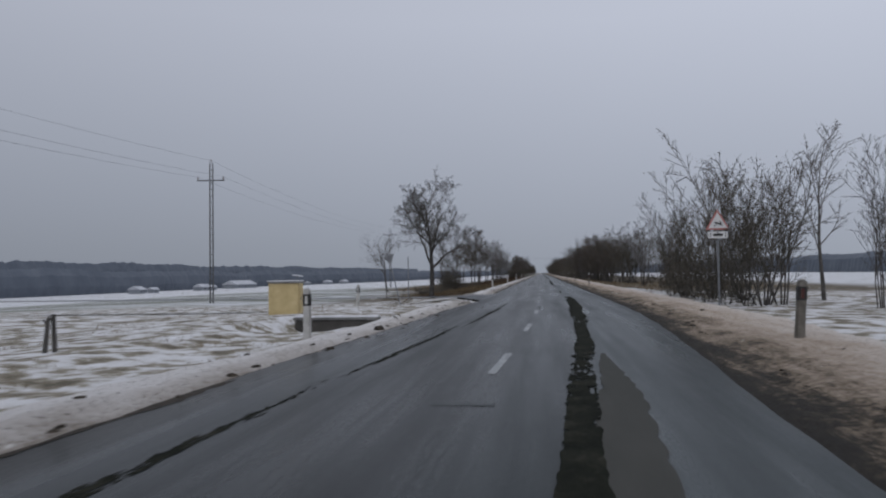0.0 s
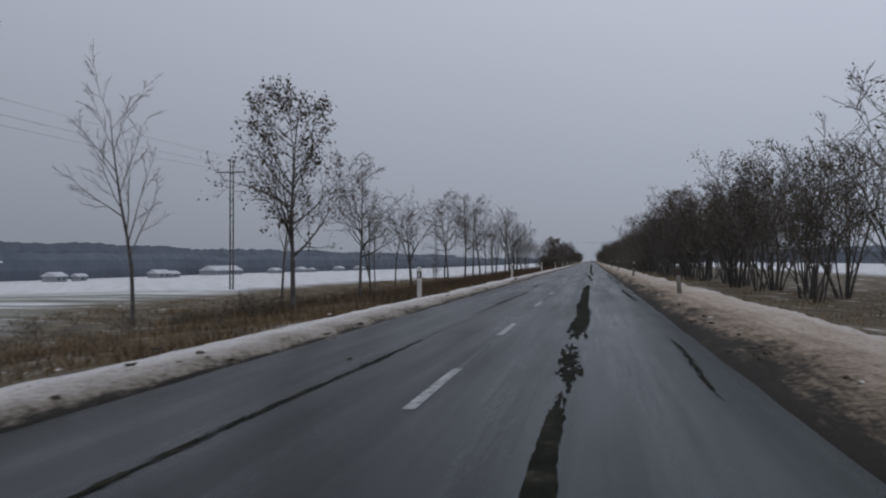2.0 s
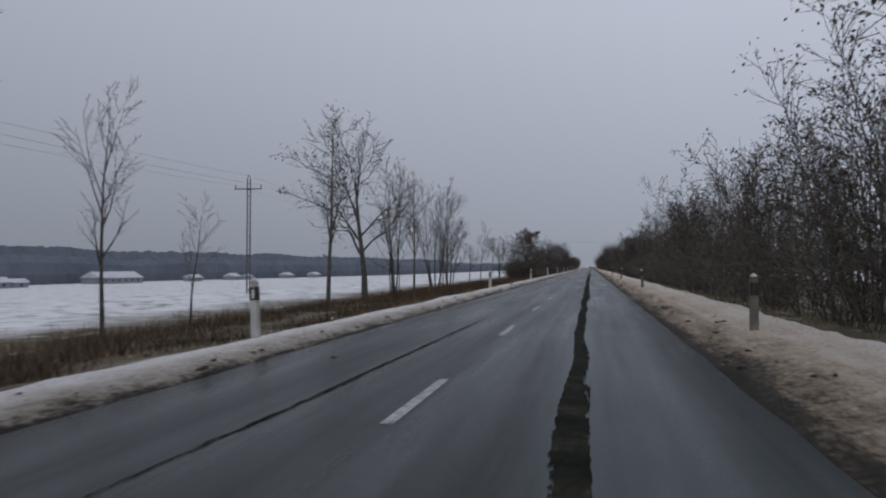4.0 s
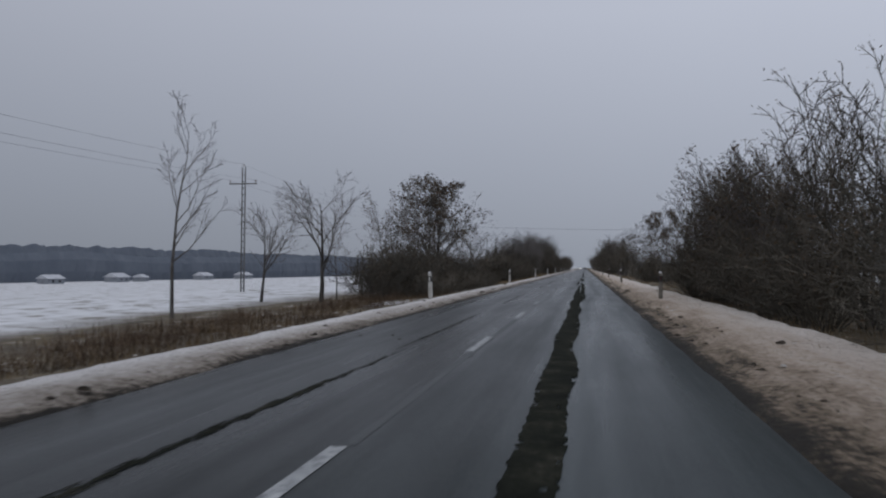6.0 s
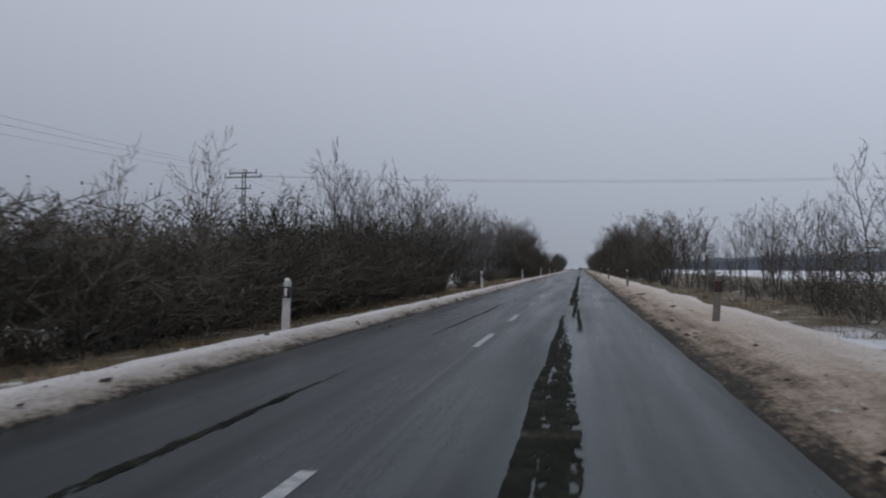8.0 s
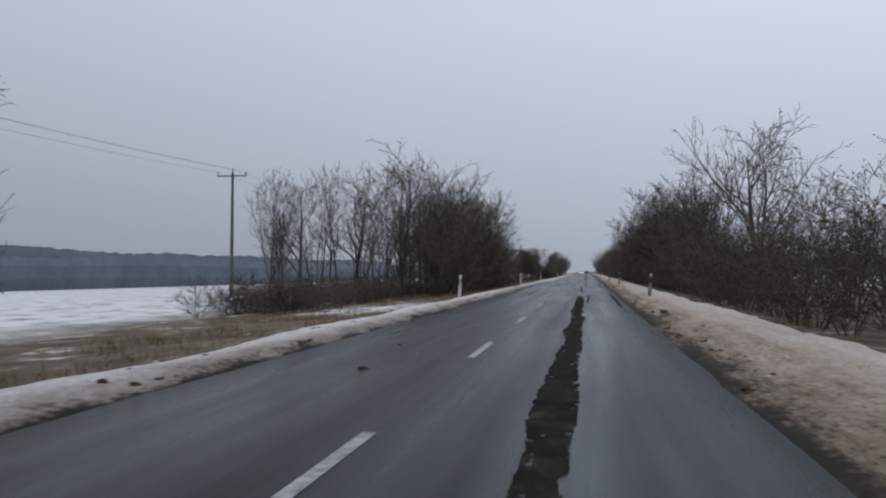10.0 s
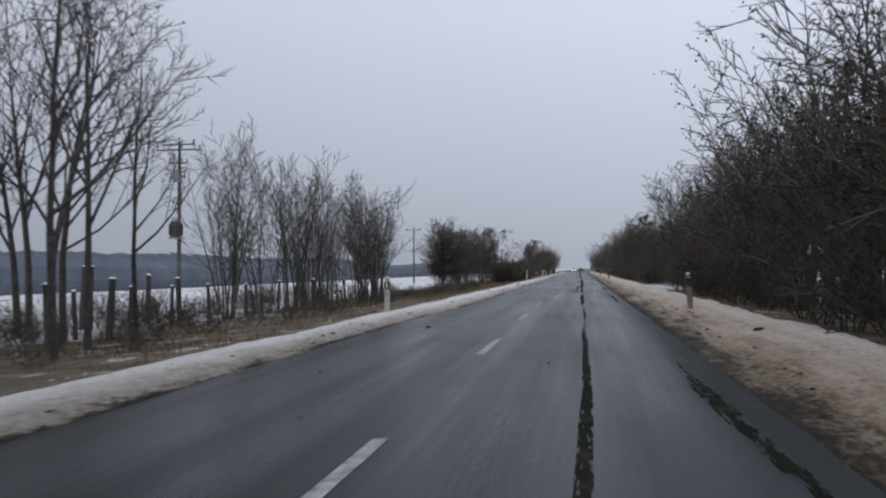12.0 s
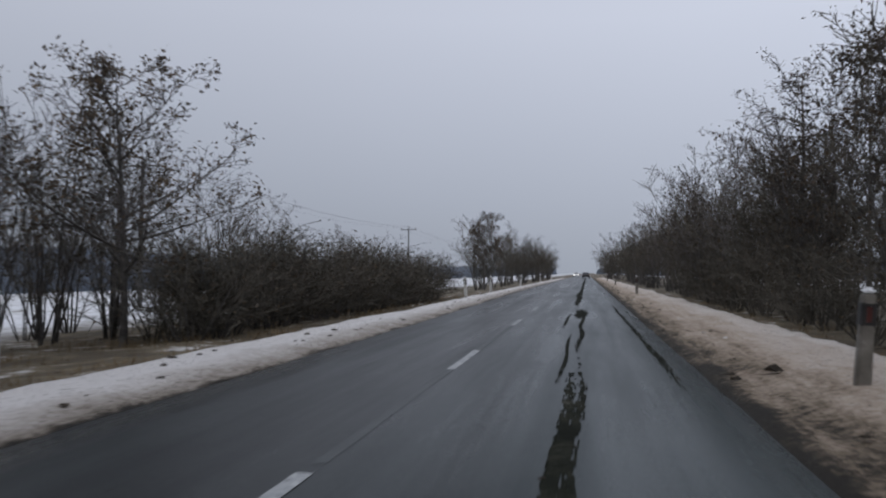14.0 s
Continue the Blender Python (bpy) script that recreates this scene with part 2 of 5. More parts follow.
M_REFL = mat("reflector_white", [(0.3, (0.5, 0.5, 0.48)), (0.7, (0.75, 0.75, 0.72))], scale=5, rough=(0.15, 0.3), bump=0)
M_REFLRED = mat("reflector_amber", [(0.3, (0.05, 0.014, 0.012)), (0.7, (0.085, 0.02, 0.016))], scale=5, rough=(0.2, 0.4), bump=0)
M_SNOW = mat("fresh_snow", [(0.3, (0.60, 0.61, 0.64)), (0.7, (0.8, 0.81, 0.84))], scale=2, rough=(0.6, 0.8), bump=0.4, bump_scale=8)
M_CONCRETE = mat("concrete", [(0.3, (0.12, 0.12, 0.12)), (0.6, (0.22, 0.22, 0.215)), (0.8, (0.32, 0.32, 0.31))], scale=2, rough=(0.7, 0.9), bump=0.3, bump_scale=30)
M_DARKCON = mat("damp_concrete", [(0.3, (0.035, 0.033, 0.03)), (0.7, (0.075, 0.07, 0.063))], scale=3, rough=(0.7, 0.9), bump=0.4, bump_scale=25)
M_POLE = mat("old_pole_concrete", [(0.3, (0.05, 0.05, 0.05)), (0.6, (0.10, 0.10, 0.10)), (0.8, (0.16, 0.16, 0.155))], scale=2, rough=(0.7, 0.9), bump=0.3, bump_scale=30)
M_STEEL = mat("galvanised_steel", [(0.3, (0.16, 0.17, 0.18)), (0.7, (0.30, 0.31, 0.33))], scale=5, rough=(0.45, 0.65), bump=0.05, metal=0.6)
M_TANK = mat("tank_paint", [(0.3, (0.04, 0.042, 0.045)), (0.7, (0.075, 0.078, 0.08))], scale=4, rough=(0.4, 0.65), bump=0.05)
M_WIRE = mat("wire", [(0.3, (0.05, 0.05, 0.055)), (0.7, (0.09, 0.09, 0.10))], scale=5, rough=(0.5, 0.7), bump=0, metal=0.4)
M_YELLOW = mat("yellow_paint", [(0.3, (0.48, 0.37, 0.18)), (0.6, (0.60, 0.48, 0.25)), (0.8, (0.64, 0.54, 0.33))], scale=2.5, rough=(0.5, 0.75), bump=0.15)
M_PORCELAIN = mat("insulator", [(0.3, (0.10, 0.07, 0.055)), (0.7, (0.2, 0.16, 0.14))], scale=5, rough=(0.2, 0.35), bump=0)
M_WOOD = mat("grey_wood", [(0.3, (0.032, 0.030, 0.027)), (0.6, (0.07, 0.065, 0.06)), (0.8, (0.12, 0.115, 0.105))], scale=5, rough=(0.8, 0.95), bump=0.5, bump_scale=30, stretch=(1, 1, 0.2))
M_WALL = mat("pale_plaster", [(0.3, (0.16, 0.18, 0.21)), (0.7, (0.28, 0.30, 0.33))], scale=1, rough=(0.8, 0.9), bump=0.1)
M_ROOFSNOW = mat("snowy_roof", [(0.3, (0.36, 0.38, 0.42)), (0.7, (0.55, 0.57, 0.61))], scale=0.5, rough=(0.7, 0.9), bump=0.1)
M_GLASS = mat("dark_pane", [(0.3, (0.02, 0.022, 0.025)), (0.7, (0.04, 0.044, 0.05))], scale=1, rough=(0.08, 0.15), bump=0)
M_RED = mat("sign_red", [(0.3, (0.40, 0.13, 0.12)), (0.7, (0.48, 0.19, 0.17))], scale=4, rough=(0.4, 0.55), bump=0)
M_SIGNWHITE = mat("sign_white", [(0.3, (0.6, 0.6, 0.6)), (0.7, (0.74, 0.74, 0.74))], scale=4, rough=(0.4, 0.55), bump=0)
# bare woods with the air's haze mixed into their colour as blue-grey
M_HAZED_WOODS = mat("distant_woods", [(0.3, (0.085, 0.102, 0.13)), (0.55, (0.11, 0.128, 0.158)), (0.8, (0.14, 0.158, 0.188))], scale=0.12, rough=(0.9, 0.95), bump=0)
M_CARBODY = mat("white_car_paint", [(0.3, (0.7, 0.7, 0.7)), (0.7, (0.78, 0.78, 0.78))], scale=1, rough=(0.2, 0.3), bump=0)
M_LAMP = bpy.data.materials.new("lit_headlight")
M_LAMP.use_nodes = True
M_LAMP.node_tree.nodes["Principled BSDF"].inputs["Emission Color"].default_value = (1, 0.97, 0.9, 1)
M_LAMP.node_tree.nodes["Principled BSDF"].inputs["Emission Strength"].default_value = 2.0


def asphalt_material():
    """Wet asphalt: fine stone grain, long worn streaks along the lanes, lane sheen put into the colour, and a wetness
    that changes along them.
    """
    m = bpy.data.materials.new("wet_asphalt")
    m.use_nodes = True
    n, l = m.node_tree.nodes, m.node_tree.links
    b = n["Principled BSDF"]
    geo = n.new("ShaderNodeNewGeometry")

    def tex(scale, detail, stretch):
        t, mp = n.new("ShaderNodeTexNoise"), n.new("ShaderNodeMapping")
        mp.inputs["Scale"].default_value = stretch
        l.new(geo.outputs["Position"], mp.inputs[0])
        l.new(mp.outputs[0], t.inputs["Vector"])
        t.inputs["Scale"].default_value, t.inputs["Detail"].default_value, t.inputs["Roughness"].default_value = scale, detail, 0.6
        return t.outputs["Fac"]

    def math_node(op, a, c):
        x = n.new("ShaderNodeMath")
        x.operation = op
        for i, v in enumerate((a, c)):
            if isinstance(v, float):
                x.inputs[i].default_value = v
            else:
                l.new(v, x.inputs[i])
        return x.outputs[0]

    streak = tex(1.5, 4, (1, 0.035, 1))
    patch = tex(0.5, 5, (1, 0.35, 1))
    grain = tex(38, 3, (1, 1, 1))
    mixed = math_node("ADD", math_node("MULTIPLY", streak, 0.55), math_node("ADD", math_node("MULTIPLY", patch, 0.25), math_node("MULTIPLY", grain, 0.2)))
    r = n.new("ShaderNodeValToRGB")
    els = r.color_ramp.elements
    els.new(0.5)
    for el, (p, c) in zip(els, [(0.36, (0.025, 0.032, 0.0345)), (0.5, (0.044, 0.053, 0.0565)), (0.64, (0.072, 0.083, 0.088))]):
        el.position, el.color = p, (*c, 1)
    l.new(mixed, r.inputs[0])
    # wheel tracks: polished dark beside the centre line, paler worn stone in the right-hand lane, reflections toned in
    sep, across, wear_sheen = n.new("ShaderNodeSeparateXYZ"), n.new("ShaderNodeMapRange"), n.new("ShaderNodeValToRGB")
    l.new(geo.outputs["Position"], sep.inputs[0])
    wob = math_node("ADD", lane_x(n, l, sep), math_node("MULTIPLY", tex(0.35, 3, (1, 0.12, 1)), 0.7))
    across.inputs[1].default_value, across.inputs[2].default_value = -2.5, 3.6
    l.new(wob, across.inputs[0])
    l.new(across.outputs[0], wear_sheen.inputs[0])
    # right values also brightened as sky sheen, left ones darkened as mirrored trees
    track_sheen = [(0.0, 0.36), (0.12, 0.44), (0.24, 0.34), (0.33, 0.26), (0.45, 0.30), (0.55, 0.66), (0.62, 0.56), (0.72, 1.15), (0.84, 1.0), (0.93, 1.25), (1.0, 1.25)]
    we = wear_sheen.color_ramp.elements
    while len(we) < len(track_sheen):
        we.new(0.5)
    for el, (p, v) in zip(we, track_sheen):
        el.position, el.color = p, (v, v, v, 1)
    toned = n.new("ShaderNodeMixRGB")
    toned.blend_type = "MULTIPLY"
    toned.inputs[0].default_value = 1.0
    l.new(r.outputs[0], toned.inputs[1])
    l.new(wear_sheen.outputs[0], toned.inputs[2])
    l.new(toned.outputs[0], b.inputs["Base Color"])
    rr = n.new("ShaderNodeMapRange")
    rr.inputs[1].default_value, rr.inputs[2].default_value, rr.inputs[3].default_value, rr.inputs[4].default_value = 0.35, 0.65, 0.42, 0.2
    l.new(mixed, rr.inputs[0])
    l.new(rr.outputs[0], b.inputs["Roughness"])
    # the left-hand lane is wetter and mirrors more
    shine = n.new("ShaderNodeValToRGB")
    se = shine.color_ramp.elements
    se.new(0.5)
    for el, (p, v) in zip(se, [(0.10, 0.13), (0.45, 0.11), (0.62, 0.06)]):
        el.position, el.color = p, (v, v, v, 1)
    l.new(across.outputs[0], shine.inputs[0])
    l.new(shine.outputs[0], b.inputs["Specular IOR Level"])
    bp = n.new("ShaderNodeBump")
    bp.inputs["Strength"].default_value, bp.inputs["Distance"].default_value = 0.3, 0.006
    l.new(tex(60, 4, (1, 1, 1)), bp.inputs["Height"])
    l.new(bp.outputs[0], b.inputs["Normal"])
    return m


M_ASPHALT = asphalt_material()


def ground_material():
    """Snow over stubble in the fields, dry grass with snow patches beside the road."""
    m = bpy.data.materials.new("field_snow_and_grass")
    m.use_nodes = True
    n, l = m.node_tree.nodes, m.node_tree.links
    b = n["Principled BSDF"]
    geo = n.new("ShaderNodeNewGeometry")
    sep = n.new("ShaderNodeSeparateXYZ")
    l.new(geo.outputs["Position"], sep.inputs[0])

    def tex(scale, detail, stretch=None):
        t = n.new("ShaderNodeTexNoise")
        t.inputs["Scale"].default_value, t.inputs["Detail"].default_value, t.inputs["Roughness"].default_value = scale, detail, 0.65
        if stretch:
            mp = n.new("ShaderNodeMapping")
            mp.inputs["Scale"].default_value = stretch
            mp.inputs["Rotation"].default_value = (0, 0, radians(8))
            l.new(geo.outputs["Position"], mp.inputs[0])
            l.new(mp.outputs[0], t.inputs["Vector"])
        else:
            l.new(geo.outputs["Position"], t.inputs["Vector"])
        return t.outputs["Fac"]

    def ramp(src, stops):
        r = n.new("ShaderNodeValToRGB")
        els = r.color_ramp.elements
        while len(els) < len(stops):
            els.new(0.5)
        for el, (p, c) in zip(els, stops):
            el.position, el.color = p, (*c, 1)
        l.new(src, r.inputs[0])
        return r.outputs[0]

    def mix(f, a, c):
        mx = n.new("ShaderNodeMixRGB")
        l.new(f, mx.inputs[0])
        l.new(a, mx.inputs[1])
        l.new(c, mx.inputs[2])
        return mx.outputs[0]

    def band(lo, hi, axis="X"):
        r = n.new("ShaderNodeMapRange")
        r.inputs[1].default_value, r.inputs[2].default_value = lo, hi
        l.new(sep.outputs[axis], r.inputs[0])
        return r.outputs[0]

    grass = ramp(tex(0.9, 8), [(0.3, (0.040, 0.032, 0.020)), (0.48, (0.085, 0.066, 0.041)), (0.59, (0.14, 0.115, 0.075)), (0.66, (0.46, 0.45, 0.44)), (0.80, (0.66, 0.67, 0.69))])
    snow = ramp(tex(0.8, 9), [(0.34, (0.16, 0.15, 0.12)), (0.44, (0.50, 0.51, 0.53)), (0.52, (0.62, 0.635, 0.665)), (0.75, (0.70, 0.715, 0.75))])
    crop = ramp(tex(0.5, 6, (0.06, 1.0, 1.0)), [(0.36, (0.10, 0.105, 0.075)), (0.5, (0.22, 0.23, 0.2)), (0.58, (0.55, 0.57, 0.6)), (0.75, (0.7, 0.72, 0.76))])
    near_crop = band(-58, -66)
    crop_y = band(130, 116, "Y")
    cm = n.new("ShaderNodeMath")
    cm.operation = "MULTIPLY"
    inv = n.new("ShaderNodeMath")
    inv.operation = "SUBTRACT"
    inv.inputs[0].default_value = 1.0
    l.new(near_crop, inv.inputs[1])
    l.new(inv.outputs[0], cm.inputs[0])
    l.new(crop_y, cm.inputs[1])
    field = mix(cm.outputs[0], snow, crop)
    wob = n.new("ShaderNodeMath")
    wob.operation = "MULTIPLY_ADD"
    wob.inputs[1].default_value = 9.0
    l.new(tex(0.13, 3), wob.inputs[0])
    l.new(sep.outputs["X"], wob.inputs[2])
    # the rough grass reaches further out beside the first row of trees
    wide = n.new("ShaderNodeMath")
    wide.operation = "MULTIPLY"
    l.new(band(92, 104, "Y"), wide.inputs[0])
    l.new(band(160, 146, "Y"), wide.inputs[1])
    wob2 = n.new("ShaderNodeMath")
    wob2.operation = "MULTIPLY_ADD"
    wob2.inputs[1].default_value = 7.0
    l.new(wide.outputs[0], wob2.inputs[0])
    l.new(wob.outputs[0], wob2.inputs[2])
    # and the snow comes closer by the pasture fence
    near = n.new("ShaderNodeMath")
    near.operation = "MULTIPLY"
    l.new(band(462, 472, "Y"), near.inputs[0])
    l.new(band(514, 500, "Y"), near.inputs[1])
    wob = n.new("ShaderNodeMath")
    wob.operation = "MULTIPLY_ADD"
    wob.inputs[1].default_value = -4.0
    l.new(near.outputs[0], wob.inputs[0])
    l.new(wob2.outputs[0], wob.inputs[2])
    edge = n.new("ShaderNodeMapRange")
    edge.inputs[1].default_value, edge.inputs[2].default_value = -14.5, -9.5
    l.new(wob.outputs[0], edge.inputs[0])
    left = mix(edge.outputs[0], field, grass)
    patchy = ramp(tex(1.3, 8), [(0.36, (0.09, 0.075, 0.05)), (0.46, (0.24, 0.215, 0.165)), (0.53, (0.55, 0.55, 0.56)), (0.7, (0.70, 0.71, 0.74))])
    left = mix(band(56, 50, "Y"), left, patchy)
    right = mix(band(26, 34), left, snow)
    # drifts of snow in the openings beside the road: x and y of two corners
    for x0, x1, y0, y1 in ((4.6, 10.5, 496, 516), (5.4, 9.5, 308, 317), (-10.5, -4.2, 398, 408.5), (-7.5, -4.2, 249, 258), (5.6, 10.0, 48, 64)):
        inside = None
        for lo, hi, axis in ((x0, x0 + 0.8, "X"), (x1, x1 - 2.0, "X"), (y0, y0 + 3.0, "Y"), (y1, y1 - 3.0, "Y")):
            edge_of = band(lo, hi, axis)
            if inside is None:
                inside = edge_of
                continue
            both = n.new("ShaderNodeMath")
            both.operation = "MULTIPLY"
            l.new(inside, both.inputs[0])
            l.new(edge_of, both.inputs[1])
            inside = both.outputs[0]
        right = mix(inside, right, snow)
    l.new(right, b.inputs["Base Color"])
    b.inputs["Roughness"].default_value = 0.85
    bp = n.new("ShaderNodeBump")
    bp.inputs["Strength"].default_value, bp.inputs["Distance"].default_value = 0.8, 0.12
    l.new(tex(3.0, 8), bp.inputs["Height"])
    l.new(bp.outputs[0], b.inputs["Normal"])
    return m


M_GROUND = ground_material()


# ---- mesh helpers ----
def mesh_object(name, verts, faces, material, parent=None, label="", smooth=False):
    me = bpy.data.meshes.new(name)
    me.from_pydata([tuple(v) for v in verts], [], [tuple(f) for f in faces])
    me.materials.append(material)
    if smooth:
        me.polygons.foreach_set("use_smooth", [True] * len(me.polygons))
    me.update()
    ob = new(name, me)
    if parent:
        ob.parent = parent
    if label:
        ob["label"] = label
    return ob


def part(name, bm, material, parent, label=""):
    me = bpy.data.meshes.new(name)
    bm.normal_update()
    bm.to_mesh(me)
    bm.free()
    me.materials.append(material)
    ob = new(name, me)
    ob.parent = parent
    if label:
        ob["label"] = label
    return ob


def box(bm, size, at=(0, 0, 0), turn=None, bevel=0.0, taper=1.0):
    m = Matrix.Translation(at) @ (turn or Matrix()) @ Matrix.Diagonal((*size, 1))
    r = bmesh.ops.create_cube(bm, size=1, matrix=m)
    vs = r["verts"]
    if taper != 1.0:
        inv = ((turn or Matrix()).to_3x3()).inverted()
        c = Vector(at)
        for v in vs:
            d = inv @ (v.co - c)
            if d.z > 0:
                d.x *= taper
                d.y *= taper
                v.co = c + inv.inverted() @ d
    if bevel:
        es = list({e for v in vs for e in v.link_edges})
        bmesh.ops.bevel(bm, geom=es, offset=bevel, segments=2, affect="EDGES")
    return bm


def rod(bm, a, b, r0, r1=None, n=8):
    a, b = Vector(a), Vector(b)
    d = b - a
    m = Matrix.Translation((a + b) / 2) @ d.to_track_quat("Z", "Y").to_matrix().to_4x4()
    bmesh.ops.create_cone(bm, cap_ends=True, segments=n, radius1=r0, radius2=r0 if r1 is None else r1, depth=d.length, matrix=m)
    return bm


def thing(name, label, category, at, group="", rz=0.0):
    ob = new(name)
    ob.matrix_basis = pose(*at, 0, 0, rz)
    return tagged(ob, label, category, group)


# ---- terrain ----
XS = [-3000, -160, -120, -60, -30, -16, -12, -8, -5.5, -4.3, -3.2, -2.7, 3.2, 3.6, 4.7, 6.5, 9, 40, 3000]
ZS = [-4.6, -4.6, -4.3, -1.8, -0.9, -0.85, -0.65, -0.42, -0.22, -0.02, -0.10, -0.14, -0.14, -0.10, 0.04, -0.1, -0.15, -0.3, -0.6]


def ground_z(x, y=0.0):
    """Height of the ground sheet."""
    across = x
    x = x - bend(y)
    z = float(np.interp(x, XS, ZS))
    if -30 < x < -4.4 or 4.8 < x < 30:
        z += 0.10 * noise.noise(Vector((x * 0.5, y * 0.5, 3.1))) + 0.05 * noise.noise(Vector((x * 1.7, y * 1.7, 7.7)))
    # the corner before the junction lies a little higher
    z += 0.38 * float(np.interp(x, [-60, -30, -8, -5], [0, 1, 1, 0])) * float(np.interp(y, [30, 42], [1, 0]))
    # ditch before the culvert
    z -= 0.85 * float(np.interp(across + 0.5, [-7.7, -7.0, -4.8, -4.4], [0, 1, 1, 0])) * float(np.interp(y, [18.2, 20.5, 22.9, 23.3], [0, 1, 1, 0]))
    return z


def grid_mesh(name, xs, ys, height, material, smooth=True):
    nx = len(xs)
    verts = [(x + bend(y), y, height(x + bend(y), y)) for y in ys for x in xs]
    faces = [(j * nx + i, j * nx + i + 1, (j + 1) * nx + i + 1, (j + 1) * nx + i) for j in range(len(ys) - 1) for i in range(nx - 1)]
    return mesh_object(name, verts, faces, material, smooth=smooth)


gx = [-3000, -1200, -500, -250, -160, -140, -120, -100, -80, -60, -45, -36, -30, -26, -23, -20, -18, -16, -14, -13, -12, -11, -10, -9.2, -8.5, -7.8, -7.1, -6.5, -6, -5.5, -5, -4.6, -4.3, -3.8, -3.2, -2.7, 0, 3.2, 3.6, 4.2, 4.7, 5.2, 5.8, 6.5, 7.2, 8, 9, 10, 12, 15, 20, 28, 40, 70, 150, 400, 1200, 3000]
gy = [-400, -150, -60] + [-20 + 1.0 * k for k in range(760)] + [760, 800, 900, 1100, 1500, 2500, 4000]
tagged(grid_mesh("ground", gx, gy, ground_z, M_GROUND), "snowy winter fields with dry brown grass", "ground", kind="structure")

# ---- road ----
EDGE_L, EDGE_R = -2.86, 3.25


def ragged(y, seed, amp=0.06):
    return amp * noise.noise(Vector((seed, y * 0.6, 0))) + 0.5 * amp * noise.noise(Vector((seed + 9, y * 2.3, 0)))


def edge_shift(y):
    """The left edge of the asphalt lies further out in the bend, and further in along one later stretch."""
    return float(np.interp(y, [6, 10, 27, 35, 466, 473, 500, 512, 528, 545, 575], [-0.25, -0.5, -0.45, 0, 0, 0.36, 0.3, 0.28, 0.42, 0.36, 0]))


def edge_shift_right(y):
    """The right edge of the asphalt lies further in in the bend."""
    return float(np.interp(y, [8, 16, 24], [-0.36, -0.14, 0]))


def road_mesh():
    ys = [-60 + 1.0 * k for k in range(900)] + [850, 1000, 1400, 2200]
    prof = [0.0, 0.12, 0.3, 0.5, 0.7, 0.88, 1.0]
    verts, faces = [], []
    for y in ys:
        a, b = EDGE_L + edge_shift(y) + ragged(y, 1.0), EDGE_R + edge_shift_right(y) + ragged(y, 5.0)
        verts.append((bend(y) + a - 0.05, y, -0.12))
        for p in prof:
            verts.append((bend(y) + a + (b - a) * p, y, 0.012 - 0.03 * abs(p - 0.46) ** 2 * 4))
        verts.append((bend(y) + b + 0.05, y, -0.12))
    n = len(prof) + 2
    for j in range(len(ys) - 1):
        for i in range(n - 1):
            faces.append((j * n + i, j * n + i + 1, (j + 1) * n + i + 1, (j + 1) * n + i))
    ob = mesh_object("road", verts, faces, M_ASPHALT, smooth=True)
    return tagged(ob, "wet dark grey asphalt country road", "road", kind="structure")


ROAD = road_mesh()


def road_z(x):
    p = (x - EDGE_L) / (EDGE_R - EDGE_L)
    return 0.012 - 0.03 * abs(p - 0.46) ** 2 * 4


def strip(name, y0, y1, x0, x1, w0, w1, material, parent, label="", lift=0.005, rough=0.35, step=0.25, seed=0.0):
    """A flat ragged patch on the road, from y0 to y1, its middle from x0 to x1 and its width from w0 to w1."""
    n = max(3, int((y1 - y0) / step))
    verts, faces = [], []
    for k in range(n + 1):
        f = k / n
        y = y0 + (y1 - y0) * f
        x = x0 + (x1 - x0) * f
        w = (w0 + (w1 - w0) * f) * (1 + 0.8 * rough * noise.noise(Vector((seed, y * 0.5, 2.0))) + 0.8 * rough * noise.noise(Vector((seed, y * 7.0, 8.0))))
        end = min(1.0, 4.0 * f + 0.15, 4.0 * (1 - f) + 0.15) if rough > 0.1 else 1.0
        w = max(0.015, w * end)
        dx = 0.14 * rough * noise.noise(Vector((seed + 4, y * 0.3, 0))) + 0.06 * rough * noise.noise(Vector((seed + 4, y * 9.0, 0)))
        for s in (-0.5, 0.5):
            xx = x + dx + s * w
            verts.append((xx + bend(y), y, road_z(xx) + lift))
    for k in range(n):
        faces.append((2 * k, 2 * k + 1, 2 * k + 3, 2 * k + 2))
    return mesh_object(name, verts, faces, material, parent, label)


